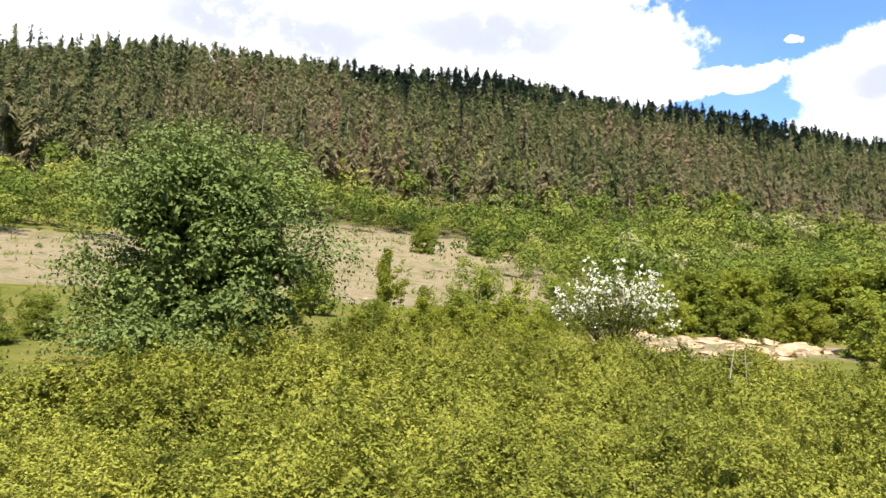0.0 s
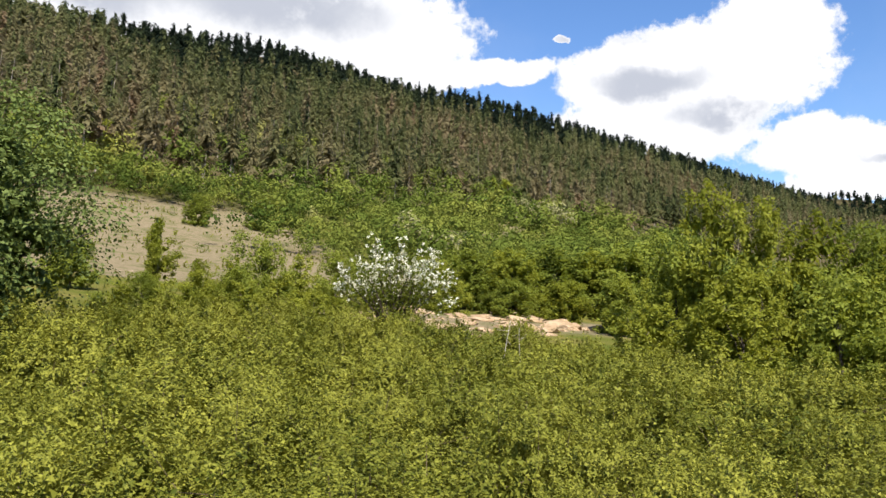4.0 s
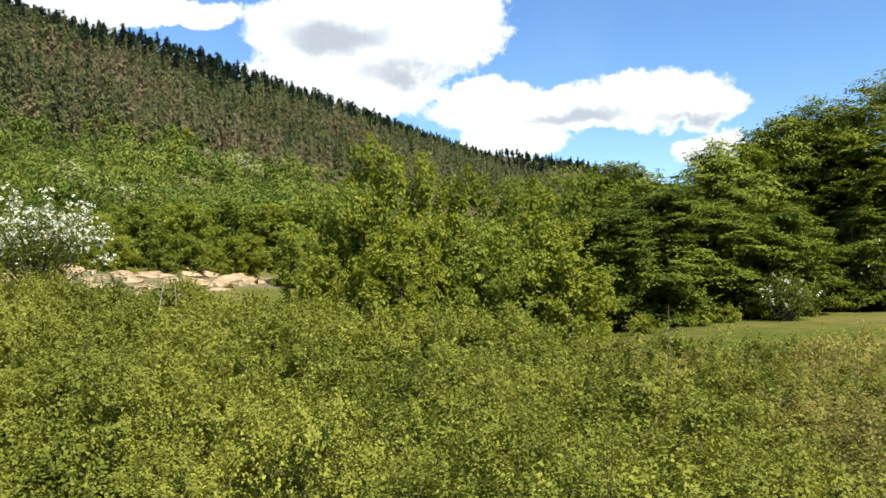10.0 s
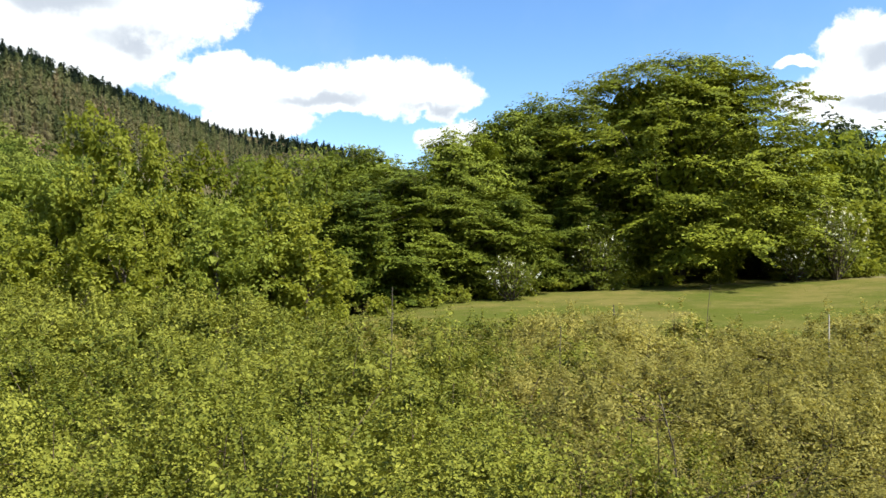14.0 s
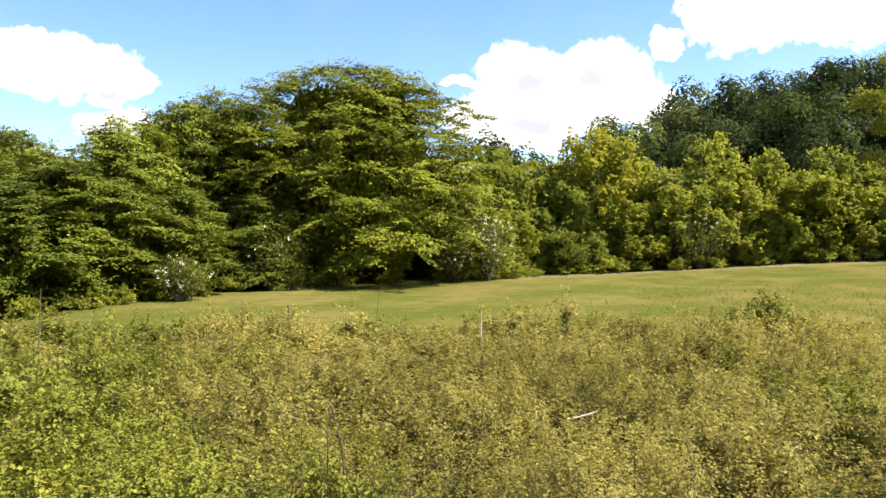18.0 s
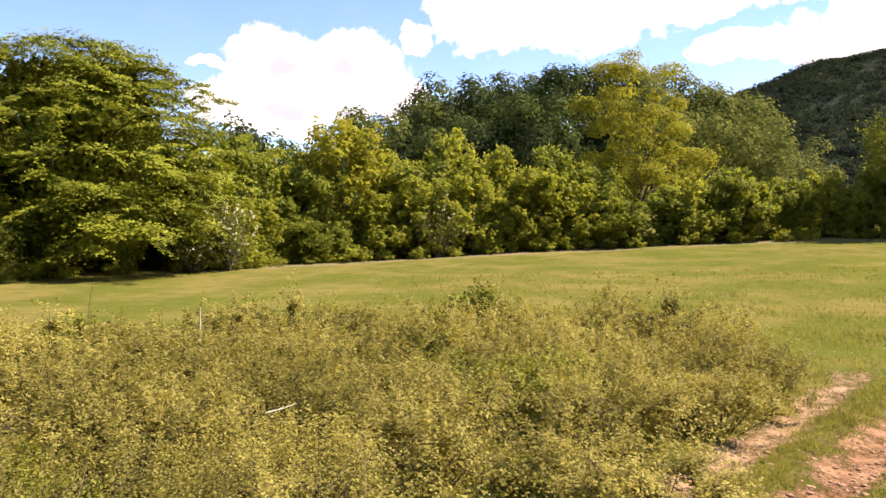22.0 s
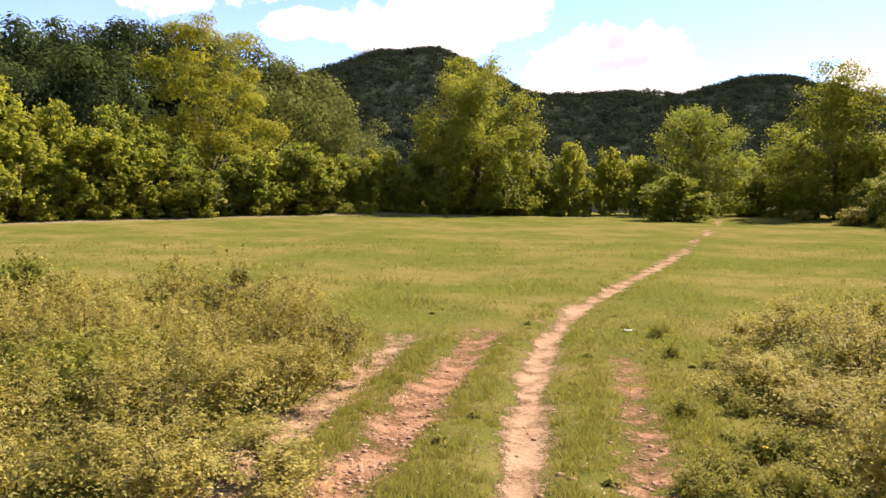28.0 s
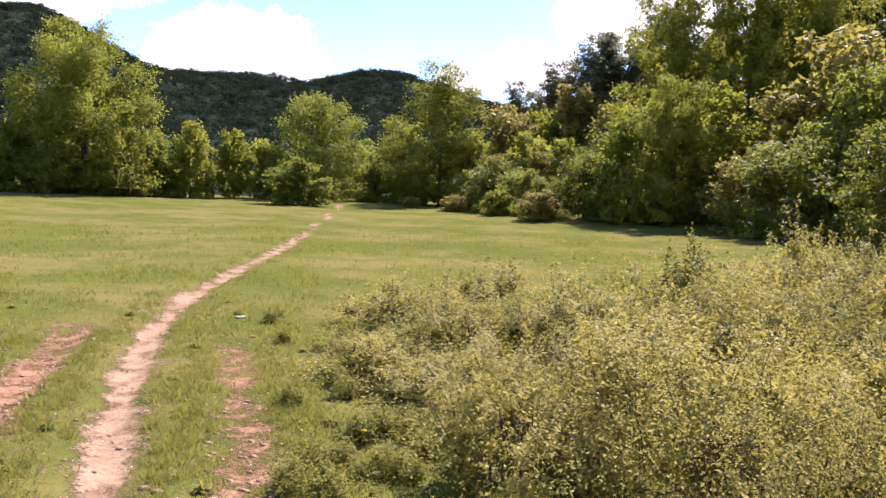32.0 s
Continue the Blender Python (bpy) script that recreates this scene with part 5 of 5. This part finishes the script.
def sow_flowers():
    """Tiny pale daisies and dry bits strewn in the turf."""
    g = rng_of(302)
    n = 4200
    az = np.radians(g.uniform(95, 165, n))
    r = 4.2 * np.exp(g.random(n) * math.log(24 / 4.2))
    x, y = r * np.sin(az), r * np.cos(az)
    keep = g.random(n) < 0.5 + 0.6 * ripple(x, y, 0.8, 1.4)
    x, y, r = x[keep], y[keep], r[keep]
    p = np.stack([x, y, ground_z(x, y) + g.uniform(0.02, 0.06, len(x))], 1)
    v, f = leaves(p, unit(g.normal(size=(len(x), 3)) * 0.4 + [0, 0, 1]), 0.009 + 0.0003 * r, g, 1.1)
    tagged(new("daisies", mesh_from("daisies", v, f, [DAISY])), "tiny pale daisies and dry flecks in the turf", "flowers", kind="stuff")


def weed_mesh(seed, size, count, leaf):
    g = rng_of(seed)
    # long leaves that all spring from one root
    d = unit(g.normal(size=(count, 3)) * [1, 1, 0.6] + [0, 0, 0.3])
    d[:, 2] = np.abs(d[:, 2])
    size = size * g.uniform(0.4, 1.0, (count, 1))
    side = unit(np.cross(d, [[0, 0, 1.0]])) * leaf * g.uniform(0.6, 1.2, (count, 1))
    mid, tip = d * size * 0.6 + [0, 0, 0.02], d * size * [1, 1, 0.75]
    v = np.concatenate([[[0, 0, 0]], np.stack([mid + side, tip, mid - side], 1).reshape(-1, 3)])
    i = np.arange(count)[:, None] * 3
    f = np.concatenate([i + [1, 2, 3], np.concatenate([np.zeros((count, 1), int), i + 1, i + 3], 1)])
    return mesh_from("leafy_weed", v, f, [WEED_LEAF])


def stalk(name, label, az, r, height, lean, radius, mat, twigs=4, seed=1):
    g = rng_of(seed)
    x, y = at(az, r)
    b = np.array([0, 0, -0.05])
    e = np.array([lean * height, 0.1 * lean * height, height])
    u = np.linspace(0, 1, 5)[:, None]
    pts = b * (1 - u) + e * u + np.sin(u * 3.1) * g.normal(size=3) * 0.03 * height
    pieces = [tube(pts, np.linspace(radius, radius * 0.45, 5), 6)]
    for i in range(twigs):
        k = g.uniform(0.35, 0.95)
        p0 = b * (1 - k) + e * k
        pieces.append(tube(np.array([p0, p0 + unit(g.normal(size=3) + [0, 0, 0.8]) * height * g.uniform(0.06, 0.16)]), [radius * 0.4, radius * 0.15], 4))
    v, f = joined(pieces)
    ob = tagged(new(name, mesh_from(name, v, f, [mat], True)), label, "stalk" if "stalk" in name else "stick")
    ob.matrix_basis = Matrix.Translation((x, y, float(ground_z(x, y))))
    return ob


def boulder_mesh(seed, flat=0.55):
    g = rng_of(seed)
    bm = bmesh.new()
    bmesh.ops.create_icosphere(bm, subdivisions=2, radius=0.5)
    for v in bm.verts:
        k = 1 + 0.5 * noise.noise(v.co * 2.2 + Vector((seed, 0, 0))) + 0.25 * noise.noise(v.co * 6 + Vector((0, seed, 0)))
        v.co = Vector((v.co.x * k * 1.2, v.co.y * k, max(v.co.z * k * flat, -0.1)))
    me = bpy.data.meshes.new("boulder")
    bm.to_mesh(me)
    bm.free()
    me.materials.append(ROCK)
    return me


def clod_mesh(seed):
    bm = bmesh.new()
    bmesh.ops.create_icosphere(bm, subdivisions=1, radius=0.5)
    for v in bm.verts:
        k = 1 + 1.0 * noise.noise(v.co * 4 + Vector((seed * 1.7, 0, 0)))
        v.co = Vector((v.co.x * k * 1.3, v.co.y * k, v.co.z * k * 0.42))
    v = np.array([q.co[:] for q in bm.verts])
    f = np.array([[q.index for q in p.verts] for p in bm.faces])
    bm.free()
    return v, f


def small_things():
    g = rng_of(55)
    # dead stalks that stick out of the thicket
    stalk("dead_stalk", "tall thin dead stalk leaning in the thicket", 52.6, 7.6, 1.45, 0.12, 0.008, BARK, 5, 2)
    stalk("dead_stalk", "dark upright dead stalk among the shrubs", 69.9, 4.3, 1.0, 0.06, 0.007, BARK, 5, 3)
    stalk("dead_stalk", "thin dark stalk among the shrubs", 64.3, 8.5, 1.0, 0.10, 0.007, BARK, 3, 4)
    stalk("dead_stalk", "forked dry stalk at the rim of the thicket", 74.2, 12.5, 1.2, 0.25, 0.007, BARK, 6, 6)
    stalk("fence_stake", "short weathered stake in the meadow grass", 68.2, 17.0, 0.62, 0.03, 0.030, BARK, 0, 5)
    stalk("pale_stick", "pale barkless stick standing in the shrubs", 81.2, 10.6, 0.98, 0.05, 0.015, DEAD_WOOD, 1, 7)
    stalk("dead_stalk", "bleached dead stem above the thicket", 18.7, 17.5, 1.6, 0.10, 0.010, DEAD_WOOD, 9, 8)
    stalk("dead_stalk", "bleached dead stem above the thicket", 20.4, 18.0, 1.45, -0.14, 0.008, DEAD_WOOD, 9, 9)
    stick = stalk("fallen_stick", "pale dry stick lying on top of the shrubs", 86.4, 6.1, 0.22, 0.0, 0.007, DEAD_WOOD, 1, 10)
    x, y = at(86.4, 6.1)
    stick.matrix_basis = Matrix.Translation((x, y, float(ground_z(x, y)) + 0.56)) @ Matrix.Rotation(radians(82), 4, "X") @ Matrix.Rotation(radians(40), 4, "Y")
    # sandstone ledge below the blossoming bush
    rocks = [boulder_mesh(i) for i in range(5)]
    for i in range(78):
        az, k = g.uniform(7.4, 27.5), 0.32 + 0.95 * g.random() ** 2
        r = (26.6 + g.normal() * 2.1) / math.cos(radians(az + 20))
        ob = tagged(new("boulder", rocks[i % 5]), "pale orange sandstone block on the bank", "rock", "rocks of the sandy bank")
        ob.matrix_basis = put(az, r, g.uniform(0, 360), k, 0.03) @ Matrix.Diagonal((g.uniform(1.0, 1.9), 1, g.uniform(0.6, 1.1), 1))
    # litter and dandelion beside the ruts
    bm = bmesh.new()
    bmesh.ops.create_grid(bm, x_segments=9, y_segments=7, size=0.5)
    for v in bm.verts:
        v.co = Vector((v.co.x * 0.22, v.co.y * 0.14, 0.03 + 0.05 * abs(noise.noise(v.co * 5)) + 0.02 * noise.noise(v.co * 13)))
    me = bpy.data.meshes.new("litter_bag")
    bm.to_mesh(me)
    bm.free()
    me.materials.append(LITTER)
    tagged(new("litter_bag", me), "crumpled white plastic scrap in the grass", "litter").matrix_basis = put(139.4, 12.6, 20, 0.6)
    for az, r in ((146.6, 6.5), (139, 8.4), (151, 7.2)):
        dandelion(az, r)
    # leafy weeds along the ruts and on the verge of the shrubs
    clumps = [shrub_meshes(80 + i, 0.75, 0.9, 0.034, 1500, WEED_LEAF, 7, 0.0, 2)[1] for i in range(3)]
    weeds = [weed_mesh(70 + i, 0.15, 90, 0.012) for i in range(4)]
    for i in range(60):
        az, r = g.uniform(102, 160), 4.2 * math.exp(g.random() * 1.25)
        x, y = at(az, r)
        if float(rut_share(np.array([x]), np.array([y]))[0]) > 0.25:
            continue
        k = g.uniform(0.35, 0.8)
        ob = tagged(new("leafy_weed", weeds[i % 4]), "low green leafy weed in the turf", "weed", "weeds beside the ruts")
        ob.matrix_basis = put(az, r, g.uniform(0, 360), k)
    for az, r, k in ((145.8, 8.0, 2.2), (146.4, 6.6, 2.2), (149, 5.8, 1.8), (152.5, 5.4, 1.8), (156.5, 4.9, 1.7), (148.0, 6.8, 2.4), (146.6, 9.4, 2.4), (146.2, 11.2, 2.6), (150.6, 6.3, 1.9), (141.4, 12.3, 2.4), (141.9, 12.7, 2.0)):
        ob = tagged(new("weed_clump", clumps[int(r) % 3]), "knee-high green weed clump at the rim of the shrubs", "weed", "weeds beside the ruts")
        ob.matrix_basis = put(az, r, az * 7, k * 0.14)
    for i in range(46):
        az, r = g.uniform(141.5, 152), g.uniform(4.6, 11.5)
        x, y = at(az, r)
        if inside(x, y, RIGHT_PATCH) or float(rut_share(np.array([x]), np.array([y]))[0]) > 0.3:
            continue
        ob = tagged(new("weed_clump", clumps[i % 3]), "low green weed clump at the rim of the shrubs", "weed", "weeds beside the ruts")
        ob.matrix_basis = put(az, r, g.uniform(0, 360), g.uniform(0.16, 0.42), squash=g.uniform(0.6, 1.0))
    # crumbs of earth thrown up in the ruts
    pieces = []
    base = [clod_mesh(i) for i in range(5)]
    for line, n, wide in ((RUT_B, 1300, 0.22), (RUT_D, 600, 0.22), (RUT_A, 500, 0.24), (RUT_C, 320, 0.24)):
        for i in range(n):
            k = g.integers(0, min(len(line) - 1, 6))
            u = g.random()
            x = line[k][0] * (1 - u) + line[k + 1][0] * u + g.normal() * wide
            y = line[k][1] * (1 - u) + line[k + 1][1] * u + g.normal() * wide
            if math.hypot(x, y) > 15 or math.hypot(x, y) < 2.5:
                continue
            v, f = base[i % 5]
            sc = 0.010 + 0.055 * g.random() ** 4
            pieces.append((v * sc + [x, y, float(ground_z(x, y)) + sc * 0.02], f))
    v, f = joined(pieces)
    tagged(new("earth_crumbs", mesh_from("earth_crumbs", v, f, [CLOD])), "dry reddish crumbs of earth in the ruts", "soil", kind="stuff")


def dandelion(az, r):
    ob = tagged(new("dandelion"), "yellow dandelion in the grass", "flower")
    v, f = tube(np.array([[0, 0, -0.02], [0.01, 0, 0.06], [0.012, 0.004, 0.12]]), [0.003, 0.003, 0.002], 5)
    part("stalk", mesh_from("stalk", v, f, [WEED_LEAF]), ob)
    g = rng_of(int(az))
    a = g.uniform(0, 6.28, 40)
    k = g.uniform(0.1, 1, 40) * 0.018
    p = np.stack([np.cos(a) * k, np.sin(a) * k, 0.122 + 0.006 * (1 - k / 0.018)], 1)
    v, f = leaves(p, unit(g.normal(size=(40, 3)) * 0.3 + [0, 0, 1]), 0.012, g, 1.8)
    part("flower_head", mesh_from("flower_head", v, f, [PETAL]), ob, "yellow flower head")
    ob.matrix_basis = put(az, r)


GRASS = leaf_material("grass_blade", (0.118, 0.132, 0.023), (0.258, 0.242, 0.062), 0.5, spread=0.95, gloss=0.05)
WEED_LEAF = leaf_material("weed_leaf", (0.133, 0.141, 0.022), (0.266, 0.252, 0.063), 0.55, gloss=0.1)
PETAL = plain_material("yellow_petal", (0.592, 0.429, 0.015), (0.666, 0.518, 0.030), 40, 0.6, 0.001)
DAISY = plain_material("pale_petal", (0.407, 0.370, 0.266), (0.592, 0.562, 0.474), 3.0, 0.8, 0.001)
sow_grass()
sow_flowers()
small_things()
